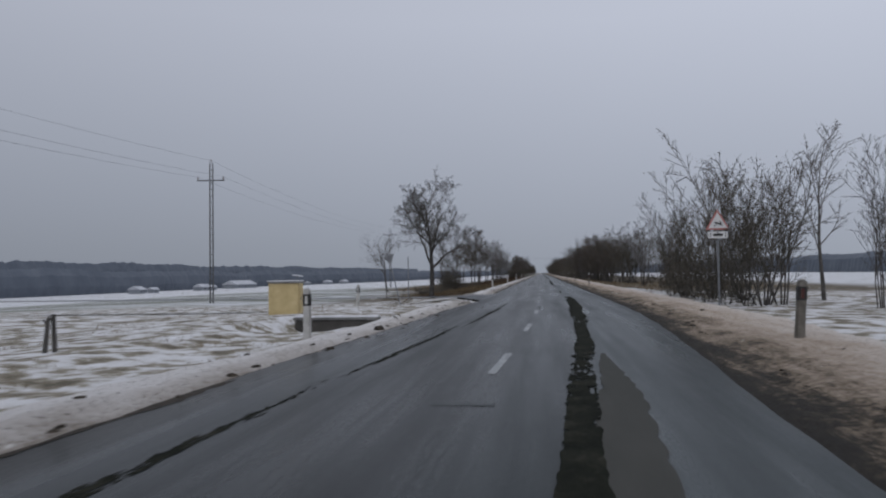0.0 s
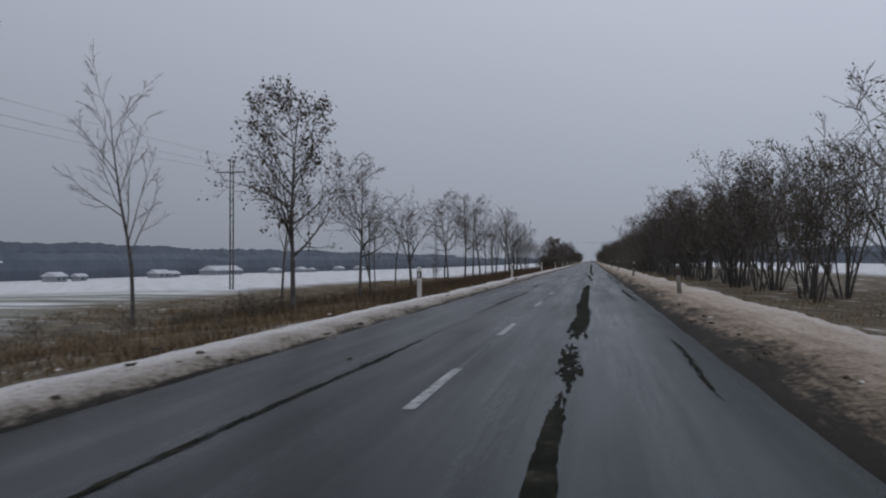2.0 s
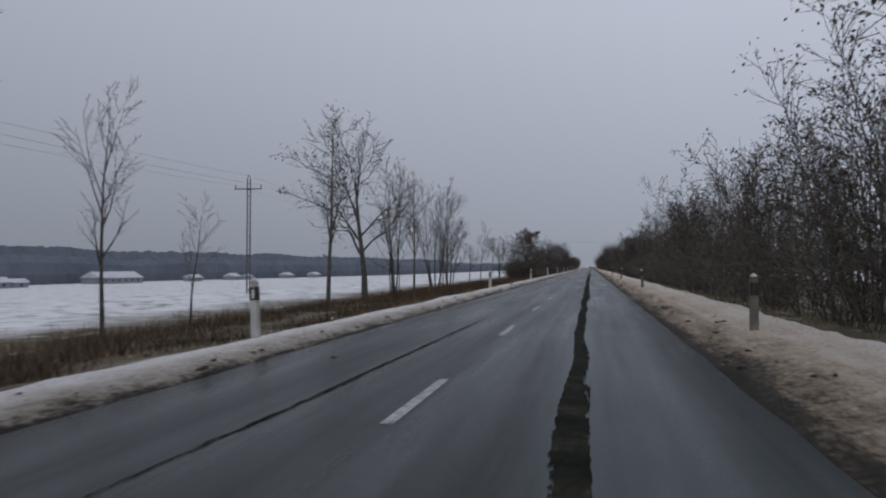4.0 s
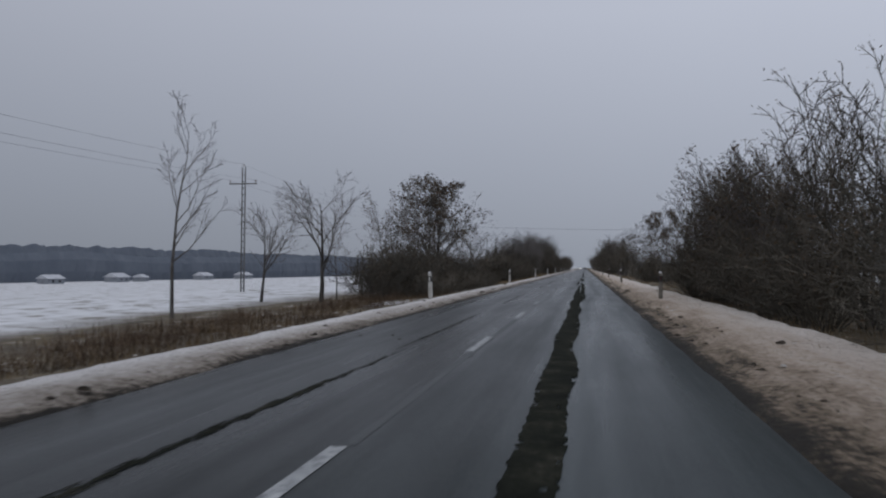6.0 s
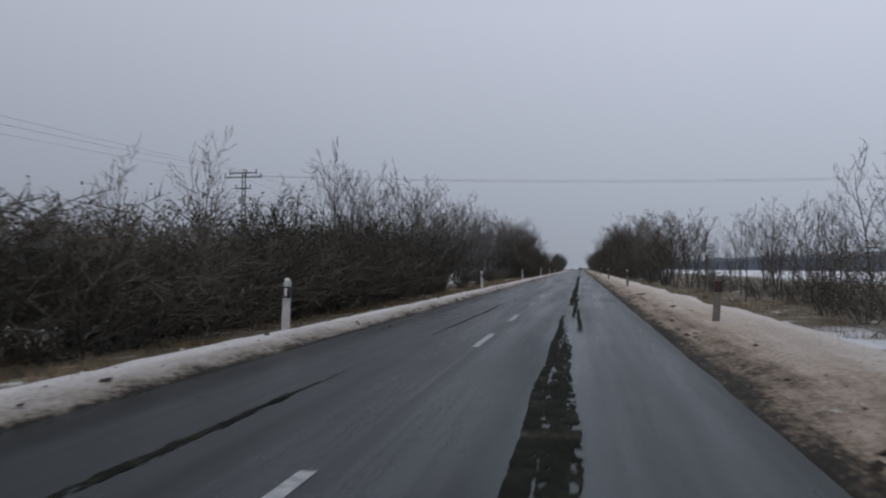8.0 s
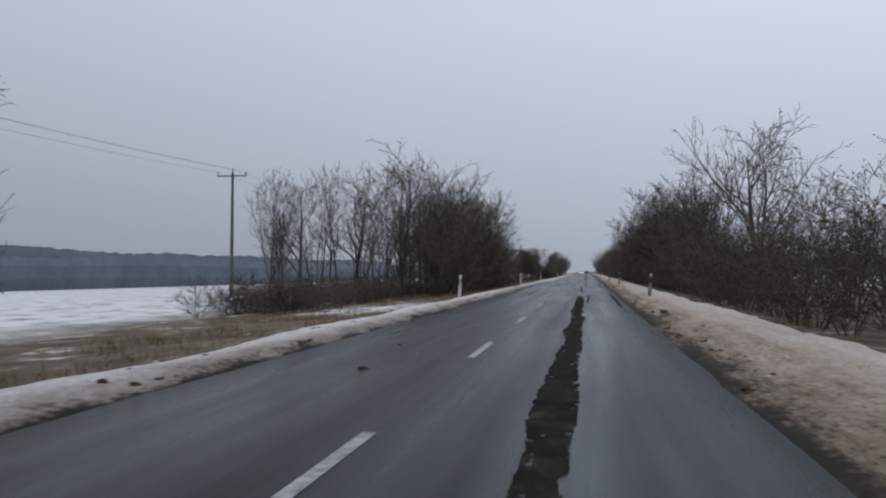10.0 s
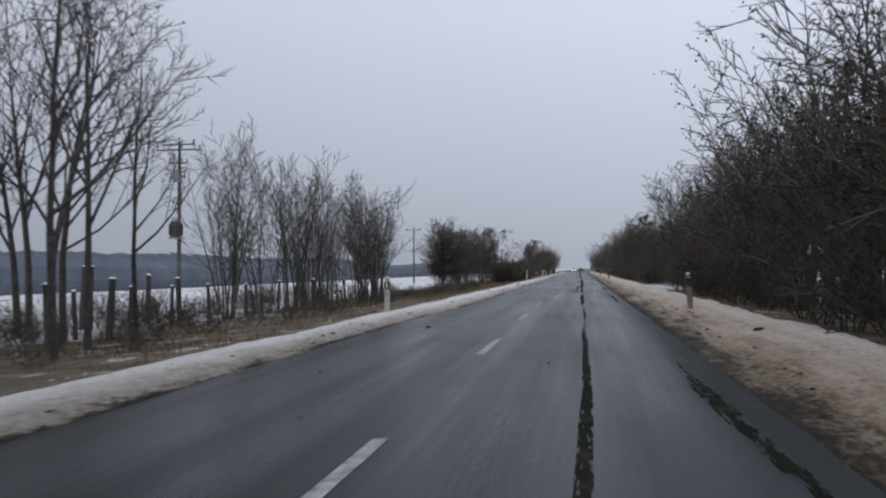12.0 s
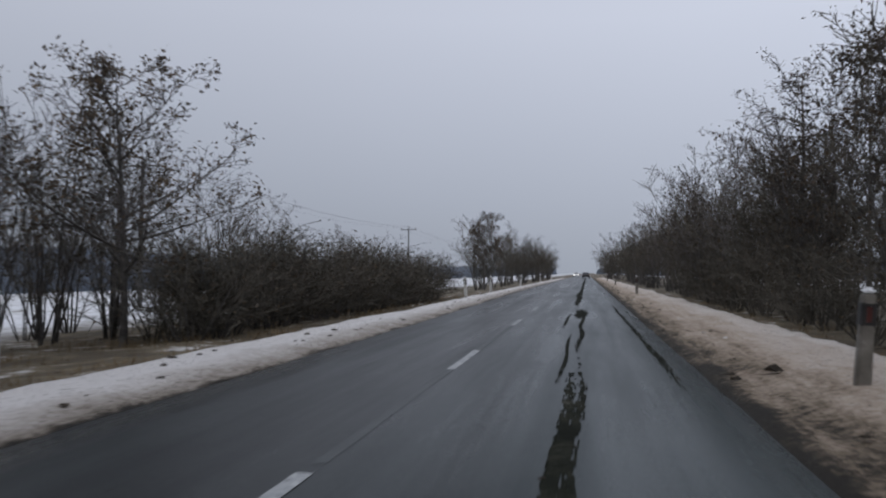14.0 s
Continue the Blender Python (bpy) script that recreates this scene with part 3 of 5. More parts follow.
def crumbly(name, y0, y1, x0, x1, w0, w1, material, parent, label="", seed=0.0, lift=0.005, gone=0.0):
    """A ragged strip of crumbled bitumen: small uneven flakes, closed in the middle and broken up towards sides and ends."""
    cols, step = 7, 0.10
    n = max(4, int((y1 - y0) / step))
    verts, faces, index = [], [], {}
    for k in range(n + 1):
        f = k / n
        y = y0 + (y1 - y0) * f
        xm = x0 + (x1 - x0) * f + 0.07 * noise.noise(Vector((seed + 4, y * 0.3, 0)))
        w = (w0 + (w1 - w0) * f) * 1.03 * (1 + 0.3 * noise.noise(Vector((seed, y * 0.4, 2.0))))
        for c in range(cols + 1):
            s = c / cols - 0.5
            jx = 0.9 * w / cols * noise.noise(Vector((seed + c * 3.1, y * 11.0, 1.0)))
            jy = 0.8 * step * noise.noise(Vector((seed + c * 5.3, y * 11.0, 6.0)))
            xx = xm + s * w + jx
            verts.append((xx + bend(y), y + jy, road_z(xx) + lift))
    for k in range(n):
        f = (k + 0.5) / n
        y = y0 + (y1 - y0) * f
        end = min(1.0, (y - y0) / min(3.0, 0.3 * (y1 - y0)), (y1 - y) / min(5.0, 0.35 * (y1 - y0)))
        for c in range(cols):
            side = 1 - abs((c + 0.5) / cols - 0.5) * 2
            keep = 0.55 * side + 0.75 * end - 0.62 + 0.75 * noise.noise(Vector((c * 0.9 + seed, y * 2.2, 3.0))) + 0.4 * noise.noise(Vector((c * 2.3 + seed, y * 7.0, 5.0)))
            a = k * (cols + 1) + c
            if keep > gone:
                faces.append((a, a + 1, a + cols + 2))
            if keep > gone + 0.12 * math.sin(a * 1.7):
                faces.append((a, a + cols + 2, a + cols + 1))
    return mesh_object(name, verts, faces, material, parent, label)


# centre-line dashes: where each begins; between the last two runs they are evenly spaced
DASHES = [9.5, 16.4, 23.2, 31.2, 38.2, 43.8, 51.7, 58.9, 66.9, 73.4, 79.9, 86.4, 94.5, 102.1, 109.2, 115.8]
DASHES += [145.5 + 7.9 * k for k in range(11)] + [233.0, 240.6, 247.8, 256.1, 263.1, 269.8, 277.6, 284.9, 293.2, 298.8, 308.7, 314.6]
DASHES += [322.1 + 7.6 * k for k in range(10)] + [398.3, 406.8, 412.6, 420.5, 428.2, 436.4, 444.6, 450.6, 458.6, 466.1, 474.0, 482.1, 487.9, 495.7, 502.8]
DASHES += [519.9, 525.3, 532.9, 541.1] + [548.5 + 7.6 * k for k in range(24)]
for y in DASHES:
    strip("line_dash", y, y + 2.45, 0.0, 0.0, 0.12, 0.12, M_LINE, ROAD, "worn white line dash", rough=0.05, seed=y, lift=0.004)
# faded remains of an older centre line
for y0, y1, x in ((26.4, 28.6, 0.06), (46, 50, 0.04), (82, 85, 0.0), (97.5, 102, 0.03), (118, 146, 0.04), (227, 240, 0.06), (265, 270, 0.06), (281, 285, 0.02), (287.5, 292, 0.02), (303.5, 308.7, 0.02), (401, 404, 0.0), (491, 495, 0.0), (509.5, 514, 0.0), (528, 541, 0.0)):
    strip("old_line", y0, y1, x, x, 0.10, 0.10, M_FADED, ROAD, "almost worn off centre line", rough=0.09, seed=y0, lift=0.002)

# dark sealed strips along the lanes: y0, y1, x at each end, width at each end
SEALS_A = [(-8, 12, 1.1, 1.16, 0.3, 0.3), (10, 22, 1.16, 1.28, 0.3, 0.34), (20, 40, 1.27, 1.56, 0.42, 0.42), (46, 52, 1.32, 1.36, 0.07, 0.09), (52.6, 53.6, 1.1, 1.5, 0.5, 0.5), (66.5, 71.5, 1.4, 1.42, 0.12, 0.08, 0.25), (70.5, 77.5, 1.38, 1.3, 0.2, 0.26, 0.12), (76, 81, 1.33, 1.25, 0.24, 0.12), (81, 85.5, 1.3, 1.25, 0.3, 0.24, 0.2), (86, 113.5, 1.33, 1.33, 0.32, 0.28), (119, 127, 1.6, 1.48, 0.06, 0.16), (125, 141, 1.45, 1.3, 0.18, 0.16), (131, 139, 1.4, 1.3, 0.2, 0.1)]
SEALS_B = [(139.5, 158, 1.62, 1.5, 0.2, 0.2), (150, 181, 1.5, 1.4, 0.2, 0.2), (176, 215, 1.45, 1.4, 0.3, 0.25), (210, 262, 1.42, 1.4, 0.34, 0.36), (250, 283, 1.63, 1.6, 0.26, 0.2, 0.1), (258, 278, 1.34, 1.36, 0.26, 0.1), (276, 294, 1.21, 1.2, 0.15, 0.1), (277, 288, 1.48, 1.44, 0.24, 0.16, 0.16), (284, 291, 1.75, 1.7, 0.08, 0.06, 0.25), (291, 300, 1.5, 1.55, 0.34, 0.36, 0.02), (298, 317, 1.32, 1.24, 0.16, 0.12), (297, 313, 1.58, 1.38, 0.36, 0.16, 0.1), (312, 321, 1.68, 1.62, 0.12, 0.08)]
SEALS_C = [(316, 330, 1.5, 1.6, 0.12, 0.1), (322, 368, 1.4, 1.45, 0.28, 0.2), (366, 397, 1.42, 1.42, 0.34, 0.36, 0.02), (394, 411.5, 1.41, 1.36, 0.36, 0.3), (402, 413, 1.74, 1.77, 0.06, 0.08), (414, 416, 1.46, 1.45, 0.05, 0.05), (419, 431, 1.36, 1.25, 0.1, 0.1), (429, 437, 1.26, 1.15, 0.07, 0.05, 0.3), (433, 440, 1.6, 1.6, 0.08, 0.1, 0.25), (439, 451, 1.62, 1.66, 0.11, 0.1), (449, 466, 1.54, 1.58, 0.12, 0.09, 0.1), (465, 474, 1.58, 1.58, 0.08, 0.06, 0.3), (474, 486, 1.54, 1.6, 0.13, 0.16)]
SEALS_D = [(486.5, 503, 1.55, 1.6, 0.1, 0.13, 0.0), (488.5, 491.3, 1.25, 1.2, 0.16, 0.14, 0.08), (492.8, 505, 1.28, 1.29, 0.12, 0.1), (500, 533, 1.57, 1.58, 0.15, 0.12), (500, 535, 1.68, 1.68, 0.14, 0.12, 0.2), (532, 539, 1.42, 1.45, 0.05, 0.06), (535.5, 547, 1.65, 1.66, 0.08, 0.1), (544.5, 550, 1.6, 1.62, 0.36, 0.38, 0.0), (541, 547, 1.22, 1.3, 0.07, 0.06), (552, 575, 1.4, 1.37, 0.16, 0.4, 0.05), (570, 640, 1.42, 1.45, 0.2, 0.3), (640, 720, 1.5, 1.5, 0.25, 0.3)]
SEALS = SEALS_A + SEALS_B + SEALS_C + SEALS_D
for k, (y0, y1, x0, x1, w0, w1, *loose) in enumerate(SEALS):
    crumbly("sealed_strip", y0, y1, x0, x1, w0, w1, M_SEAL, ROAD, "ragged dark strip of crumbled bitumen", seed=k * 1.7, lift=0.006 + 0.0007 * (k % 5), gone=loose[0] if loose else -0.16)
CRACKS = [(-4, 10, -1.66, -1.98, 0.15), (8, 20, -1.94, -1.7, 0.13), (17, 34, -1.62, -1.3, 0.1), (20, 29, -1.55, -1.3, 0.06), (74, 88, -1.22, -1.18, 0.09), (90, 108, -1.22, -0.98, 0.06), (95, 99, -1.25, -1.15, 0.09), (107, 115, -1.15, -1.3, 0.08), (126, 135, -1.46, -1.34, 0.07), (135, 142, -1.36, -1.22, 0.06),
          (150, 168, -1.1, -0.9, 0.07), (222, 234, -1.2, -1.05, 0.11), (232, 244, -1.1, -1.15, 0.07), (246, 260, -1.12, -1.13, 0.05), (266.5, 274, -1.12, -1.04, 0.08), (280, 299, -1.12, -1.19, 0.1), (299, 306, -1.27, -1.17, 0.11), (310, 326, -1.1, -1.0, 0.08), (409, 422, -1.41, -1.45, 0.07)]
for k, (y0, y1, x0, x1, w) in enumerate(CRACKS):
    crumbly("sealed_crack", y0, y1, x0, x1, 1.15 * w, 1.15 * w, M_SEAL, ROAD, "thin dark sealed crack", seed=40 + k * 2.3, lift=0.006, gone=0.3)
EDGES = [(80, 88, 2.8, 2.85, 0.1), (96.5, 111, 2.98, 2.84, 0.16), (116, 125, 3.08, 3.05, 0.18), (127, 146, 3.0, 3.06, 0.16), (398, 418, 2.97, 2.98, 0.16), (430, 450, 2.9, 2.82, 0.2), (450, 459, 2.86, 2.80, 0.2), (475, 488, 2.9, 2.95, 0.12), (491, 504, 3.08, 2.98, 0.13), (531, 556, 2.86, 2.8, 0.14)]
for k, (y0, y1, x0, x1, w) in enumerate(EDGES):
    crumbly("edge_seal", y0, y1, x0, x1, w * 0.9, w * 0.9, M_SEAL, ROAD, "dark patch by the road edge", seed=80 + k * 2.9, lift=0.006, gone=0.32)
for y0, y1, x0, x1 in ((-6, 7, -3.1, -3.16), (6.5, 10.5, -3.16, -3.38), (10, 28, -3.4, -3.34)):
    strip("gutter_mud", y0, y1, x0, x1, 0.2, 0.2, M_MUD, ROAD, "wet black mud along the road edge", rough=0.5, step=0.12, seed=y0 + 60.0, lift=0.008)
strip("mud_film", -8, 12, 1.44, 1.52, 0.46, 0.5, M_DRIED, ROAD, "film of brown mud beside the sealed strip", rough=0.5, seed=71.0, lift=0.003)
strip("cross_mark", 7.2, 7.36, -0.02, -0.02, 0.62, 0.62, M_FADED, ROAD, "short worn cross mark", rough=0.04, lift=0.004, step=0.05)


# ---- verges ----
def verge(name, near, far, material, peak, y_open, seed, label, foot):
    """A bank of old snow along the road. near and far: x of its two feet; peak: its height; y_open: stretches without a bank."""
    ys = [-40 + 0.22 * k for k in range(3400)]
    fr = [0.0, 0.07, 0.15, 0.25, 0.38, 0.55, 0.72, 0.88, 1.0]
    shape = [-0.35, 0.12, 0.35, 0.75, 1.0, 0.95, 0.8, 0.5, -0.25] if near < 0 else [-0.3, 0.0, 0.1, 0.48, 0.78, 0.93, 1.0, 0.88, -0.7]
    verts, faces = [], []
    for y in ys:
        keep = 1.0
        for a, b in y_open:
            keep = min(keep, max(0.0, min(1.0, max(a - y, y - b) / 4.5)))
        n0 = near + (edge_shift(y) if near < 0 else edge_shift_right(y)) + 0.10 * noise.noise(Vector((seed, y * 0.25, 0))) + 0.07 * noise.noise(Vector((seed, y * 1.4, 5))) + 0.04 * noise.noise(Vector((seed, y * 4.1, 2)))
        n1 = far + 0.35 * noise.noise(Vector((seed + 3, y * 0.2, 0))) + 0.12 * noise.noise(Vector((seed, y * 1.1, 9)))
        for f, s in zip(fr, shape):
            x = n0 + (n1 - n0) * f
            lump = 1 + 0.30 * noise.noise(Vector((x * 1.2, y * 0.25, seed))) + 0.22 * noise.noise(Vector((x * 4, y * 1.3, seed))) + 0.16 * noise.noise(Vector((x * 9, y * 3.1, seed)))
            z = foot + peak * s * lump
            verts.append((x + bend(y), y, z * keep - 0.25 * (1 - keep)))
    n = len(fr)
    flip = near < far
    for j in range(len(ys) - 1):
        for i in range(n - 1):
            q = (j * n + i, j * n + i + 1, (j + 1) * n + i + 1, (j + 1) * n + i)
            faces.append(q if flip else q[::-1])
    return tagged(mesh_object(name, verts, faces, material, smooth=True), label, "snow verge", kind="structure")


verge("verge_left", -2.85, -4.4, M_SNOW_VERGE, 0.10, [(37.5, 46.5)], 2.0, "grey snow bank along the road edge", -0.01)
verge("verge_right", 3.22, 6.2, M_SNOW_DIRTY, 0.2, [], 6.0, "brown dirty snow bank on the roadside", -0.01)


# side road joining from the left
sv, sf = [], []
for k in range(41):
    x = -2.6 - (0.5 * k if k < 10 else 5.0 + 1.9 * (k - 10))
    y_far = float(np.interp(x, [-70, -12, -6.5, -4.9, -3.6, -2.6], [42.0, 42.6, 42.9, 43.6, 45.0, 48.5]))
    y_near = float(np.interp(x, [-70, -12, -6.0, -4.6, -3.4, -2.6], [39.4, 40.4, 40.0, 39.0, 37.6, 36.0]))
    for y in (y_near, y_far):
        sv.append((x, y, max(ground_z(x, y) + 0.10, -0.006) if x < -4.0 else -0.004))
for k in range(40):
    sf.append((2 * k, 2 * k + 1, 2 * k + 3, 2 * k + 2))
side_road = tagged(mesh_object("side_road", sv, sf, M_ASPHALT), "narrow dark asphalt side road", "road", kind="structure")


# ---- trees ----
def sub_dirs(rng, d, angle):
    d = d / np.linalg.norm(d)
    a = np.cross(d, rng.normal(size=3))
    a /= np.linalg.norm(a) + 1e-9
    return d * math.cos(angle) + a * math.sin(angle)


def limb(rng, segs, tips, p, d, length, radius, level, spec):
    """Grows one limb and its twigs. spec: per level (pieces, children, child length, child angle, wobble, lift, first child at)."""
    pieces, kids, ratio, angle, wob, lift, first = spec[level]
    pts, dirs = [p], [d]
    step = length / pieces
    r = radius
    for k in range(pieces):
        d = d + rng.normal(size=3) * wob + np.array([0, 0, lift])
        d /= np.linalg.norm(d)
        q = p + d * step
        r2 = radius * (1 - 0.9 * (k + 1) / pieces)
        segs.append((p, q, r, 0.0 if level + 1 >= len(spec) else r2, level))
        p, r = q, r2
        pts.append(p)
        dirs.append(d)
    if level + 1 >= len(spec):
        tips.append(p)
        return
    for k in range(kids):
        f = first + (1 - first) * (k + rng.random() * 0.9) / kids
        f = min(f, 0.999)
        i = int(f * pieces)
        base = pts[i] + (pts[i + 1] - pts[i]) * (f * pieces - i)
        dd = sub_dirs(rng, dirs[i + 1], angle * rng.uniform(0.7, 1.3))
        ll = length * ratio * ((1.3 - 0.9 * f) if spec in (SPECS["ash"], SPECS["full"]) and level == 0 else (1.15 - 0.6 * f)) * rng.uniform(0.7, 1.25)
        limb(rng, segs, tips, base, dd, ll, max(0.008, radius * (1 - 0.78 * f) * 0.6), level + 1, spec)
    tips.append(p)


def tubes(segs, thin, hub=False):
    """Verts and faces of tapered tubes, each limb one connected tube: six-sided where thick, three-sided for twigs."""
    verts, faces = ([np.array([0, 0, -0.4])] if hub else []), []
    last, ring, sides = None, 0, 0
    for p, q, r0, r1, level in segs:
        point = r1 == 0.0
        joined = last is p
        n = sides if joined else (6 if r0 > 0.07 else (4 if r0 > 0.03 else 3))
        r0, r1 = max(r0, thin), max(r1, thin * 0.6)
        d = q - p
        a = np.cross(d, (0.31, 0.77, 0.12))
        a /= np.linalg.norm(a) + 1e-9
        b = np.cross(d, a)
        b /= np.linalg.norm(b) + 1e-9
        turn = [a * math.cos(2 * math.pi * k / n) + b * math.sin(2 * math.pi * k / n) for k in range(n)]
        if not joined:
            ring = len(verts)
            verts += [p + t * r0 for t in turn]
            if hub and level == 0:
                faces += [(0, ring + (k + 1) % n, ring + k) for k in range(n)]
        s = len(verts)
        if point:
            verts.append(q)
            faces += [(ring + k, ring + (k + 1) % n, s) for k in range(n)]
            last = None
            continue
        verts += [q + t * r1 for t in turn]
        faces += [(ring + k, ring + (k + 1) % n, s + (k + 1) % n, s + k) for k in range(n)]
        last, ring, sides = q, s, n
    return verts, faces


def leaf_quads(rng, tips, keep, count, size, spread):
    verts, faces = [], []
    for t in tips:
        if rng.random() > keep:
            continue
        for _ in range(count):
            c = t + rng.normal(size=3) * spread
            u = rng.normal(size=3)
            u /= np.linalg.norm(u)
            v = np.cross(u, rng.normal(size=3))
            v /= np.linalg.norm(v) + 1e-9
            w = size * rng.uniform(0.5, 1.3)
            s = len(verts)
            verts += [c - u * w, c + v * w * 0.45, c + u * w, c - v * w * 0.45 + np.cross(u, v) * w * 0.2]
            faces.append((s, s + 1, s + 2, s + 3))
    return verts, faces


SPECS = {
    "oak": [(7, 15, 0.60, 0.75, 0.05, 0.02, 0.30), (6, 10, 0.5, 0.8, 0.17, 0.05, 0.2), (4, 7, 0.5, 0.8, 0.2, 0.04, 0.15), (2, 6, 0.55, 0.8, 0.25, 0.0, 0.2), (1, 0, 0, 0, 0.3, 0, 0)],
    "young": [(7, 12, 0.42, 0.62, 0.04, 0.03, 0.3), (4, 6, 0.45, 0.6, 0.1, 0.1, 0.25), (2, 5, 0.5, 0.6, 0.15, 0.06, 0.15), (1, 0, 0, 0, 0.2, 0.03, 0)],
    "spread": [(5, 11, 0.72, 0.75, 0.05, 0.05, 0.3), (5, 9, 0.5, 0.7, 0.13, 0.06, 0.2), (3, 6, 0.5, 0.7, 0.18, 0.05, 0.15), (1, 0, 0, 0, 0.2, 0.03, 0)],
    "ash": [(7, 18, 0.44, 0.95, 0.025, 0.02, 0.34), (4, 8, 0.45, 0.7, 0.12, 0.03, 0.2), (2, 5, 0.5, 0.8, 0.18, 0.05, 0.15), (1, 0, 0, 0, 0.2, 0.02, 0)],
    "full": [(7, 24, 0.46, 1.0, 0.025, 0.02, 0.28), (4, 8, 0.45, 0.65, 0.10, 0.07, 0.2), (2, 5, 0.5, 0.75, 0.18, 0.05, 0.15), (1, 0, 0, 0, 0.2, 0.02, 0)],
    "stem": [(5, 8, 0.38, 0.55, 0.06, 0.06, 0.22), (3, 5, 0.5, 0.6, 0.14, 0.08, 0.1), (1, 3, 0.55, 0.6, 0.2, 0.04, 0.2), (1, 0, 0, 0, 0.2, 0, 0)],
    "hedge": [(5, 8, 0.38, 0.55, 0.06, 0.06, 0.22), (2, 5, 0.5, 0.6, 0.14, 0.08, 0.1), (1, 2, 0.55, 0.6, 0.2, 0.04, 0.2), (1, 0, 0, 0, 0.2, 0, 0)],
    "round": [(3, 52, 0.78, 1.0, 0.06, 0.02, 0.2), (4, 13, 0.46, 0.6, 0.14, 0.03, 0.15), (2, 7, 0.5, 0.6, 0.2, 0.01, 0.1), (1, 0, 0, 0, 0.2, 0, 0)],
    "shrub": [(3, 7, 0.5, 0.7, 0.12, 0.03, 0.12), (2, 5, 0.55, 0.8, 0.2, 0.0, 0.1), (1, 0, 0, 0, 0.25, -0.02, 0)],
}

KINDS = {
    # name: (spec, stems, height, trunk radius, thin, leaf keep, leaf count, leaf size, tilt spread, base radius)
    "big_tree": ("oak", 1, 9.0, 0.31, 0.013, 0, 0, 0, 0.0, 0.0),
    "young_tree": ("young", 1, 8.0, 0.085, 0.010, 0, 0, 0, 0.03, 0.0),
    "spreading_tree": ("spread", 1, 5.6, 0.14, 0.011, 0, 0, 0, 0.03, 0.0),
    "leafy_tree": ("ash", 1, 8.0, 0.10, 0.011, 0.7, 6, 0.075, 0.03, 0.0),
    "ash_tree": ("full", 1, 8.0, 0.12, 0.011, 0.55, 5, 0.075, 0.03, 0.0),
    "seedy_tree": ("ash", 1, 8.0, 0.10, 0.010, 0.22, 3, 0.06, 0.03, 0.0),
    "clump_tree": ("stem", 6, 7.0, 0.042, 0.0095, 0, 0, 0, 0.22, 0.3),
    "leafy_clump": ("stem", 6, 7.0, 0.045, 0.0105, 0.45, 3, 0.06, 0.26, 0.25),
    "low_shrub": ("shrub", 5, 1.6, 0.013, 0.009, 0.4, 1, 0.032, 0.8, 0.15),
    "thicket": ("shrub", 11, 3.0, 0.020, 0.0105, 0.5, 1, 0.042, 0.75, 0.2),
    "hedge_tree": ("hedge", 7, 6.6, 0.042, 0.0120, 0.7, 1, 0.042, 0.42, 0.22),
    "bushy_tree": ("round", 1, 4.4, 0.17, 0.010, 0.1, 2, 0.05, 0.02, 0.0),
}
LABELS = {
    "big_tree": ("large old bare tree with a forked crown beside the road", "tree"),
    "young_tree": ("slender bare young tree with upright branches", "tree"),
    "spreading_tree": ("bare tree with a short trunk and spreading limbs", "tree"),
    "leafy_tree": ("thin roadside tree with withered brown leaves", "tree"),
    "ash_tree": ("upright roadside tree thick with dark withered leaf clusters", "tree"),
    "seedy_tree": ("slim bare roadside tree with a few withered seed clusters", "tree"),
    "clump_tree": ("bare multi-stemmed tree growing from one clump", "tree"),
    "leafy_clump": ("multi-stemmed tree with dark withered leaf clusters", "tree"),
    "thicket": ("dense dark brown leafless roadside shrub", "shrub"),
    "low_shrub": ("low tangled leafless brown shrub in dry grass", "shrub"),
    "hedge_tree": ("dense leafless brown hedge tree with many stems", "tree"),
    "bushy_tree": ("low dense bare tree with a round twiggy crown", "tree"),
}
MADE = {}
HEIGHT = {}


def make_tree(kind, variant):
    spec, stems, height, radius, thin, keep, count, size, tilt, spread = KINDS[kind]
    rng = np.random.default_rng(sum(ord(c) for c in kind) * 31 + variant + (2 if kind == "big_tree" else 0))
    segs, tips = [], []
    for s in range(stems):
        a = 2 * math.pi * (s + rng.random()) / stems
        rr = spread * math.sqrt(rng.random())
        tl = tilt * rng.uniform(0.2, 1.0)
        d = np.array([math.cos(a) * tl, math.sin(a) * tl, 1.0])
        d /= np.linalg.norm(d)
        hh = height * (rng.uniform(0.6, 1.0) if stems > 1 else 1.0)
        limb(rng, segs, tips, np.array([math.cos(a) * rr, math.sin(a) * rr, -0.15]), d, hh, radius * rng.uniform(0.8, 1.2), 0, SPECS[spec])
    top = np.percentile([s[1][2] for s in segs], 99.5)
    HEIGHT[kind, variant] = float(top)
    base = new(kind)
    label, cat = LABELS[kind]
    tagged(base, label, cat, "roadside trees" if cat == "tree" else "roadside shrubs")
    woody = [s for s in segs if s[4] == 0 or (stems == 1 and s[4] == 1 and s[2] > 0.05)]
    rest = [s for s in segs if not (s[4] == 0 or (stems == 1 and s[4] == 1 and s[2] > 0.05))]
    mesh_object("trunk" if stems == 1 else "stem_clump", *tubes(woody, thin, stems > 1), M_BARK, base, smooth=True)
    mesh_object("crown", *tubes(rest, thin), M_THICKET if kind in ("thicket", "low_shrub", "hedge_tree", "bushy_tree") else (M_BARK if kind == "big_tree" else M_TWIG), base)
    if count:
        mesh_object("leaves", *leaf_quads(rng, tips, keep, count, size, size * 1.6), M_LEAF, base, "withered brown leaves")
    return base


PLANT_RNG = random.Random(5)


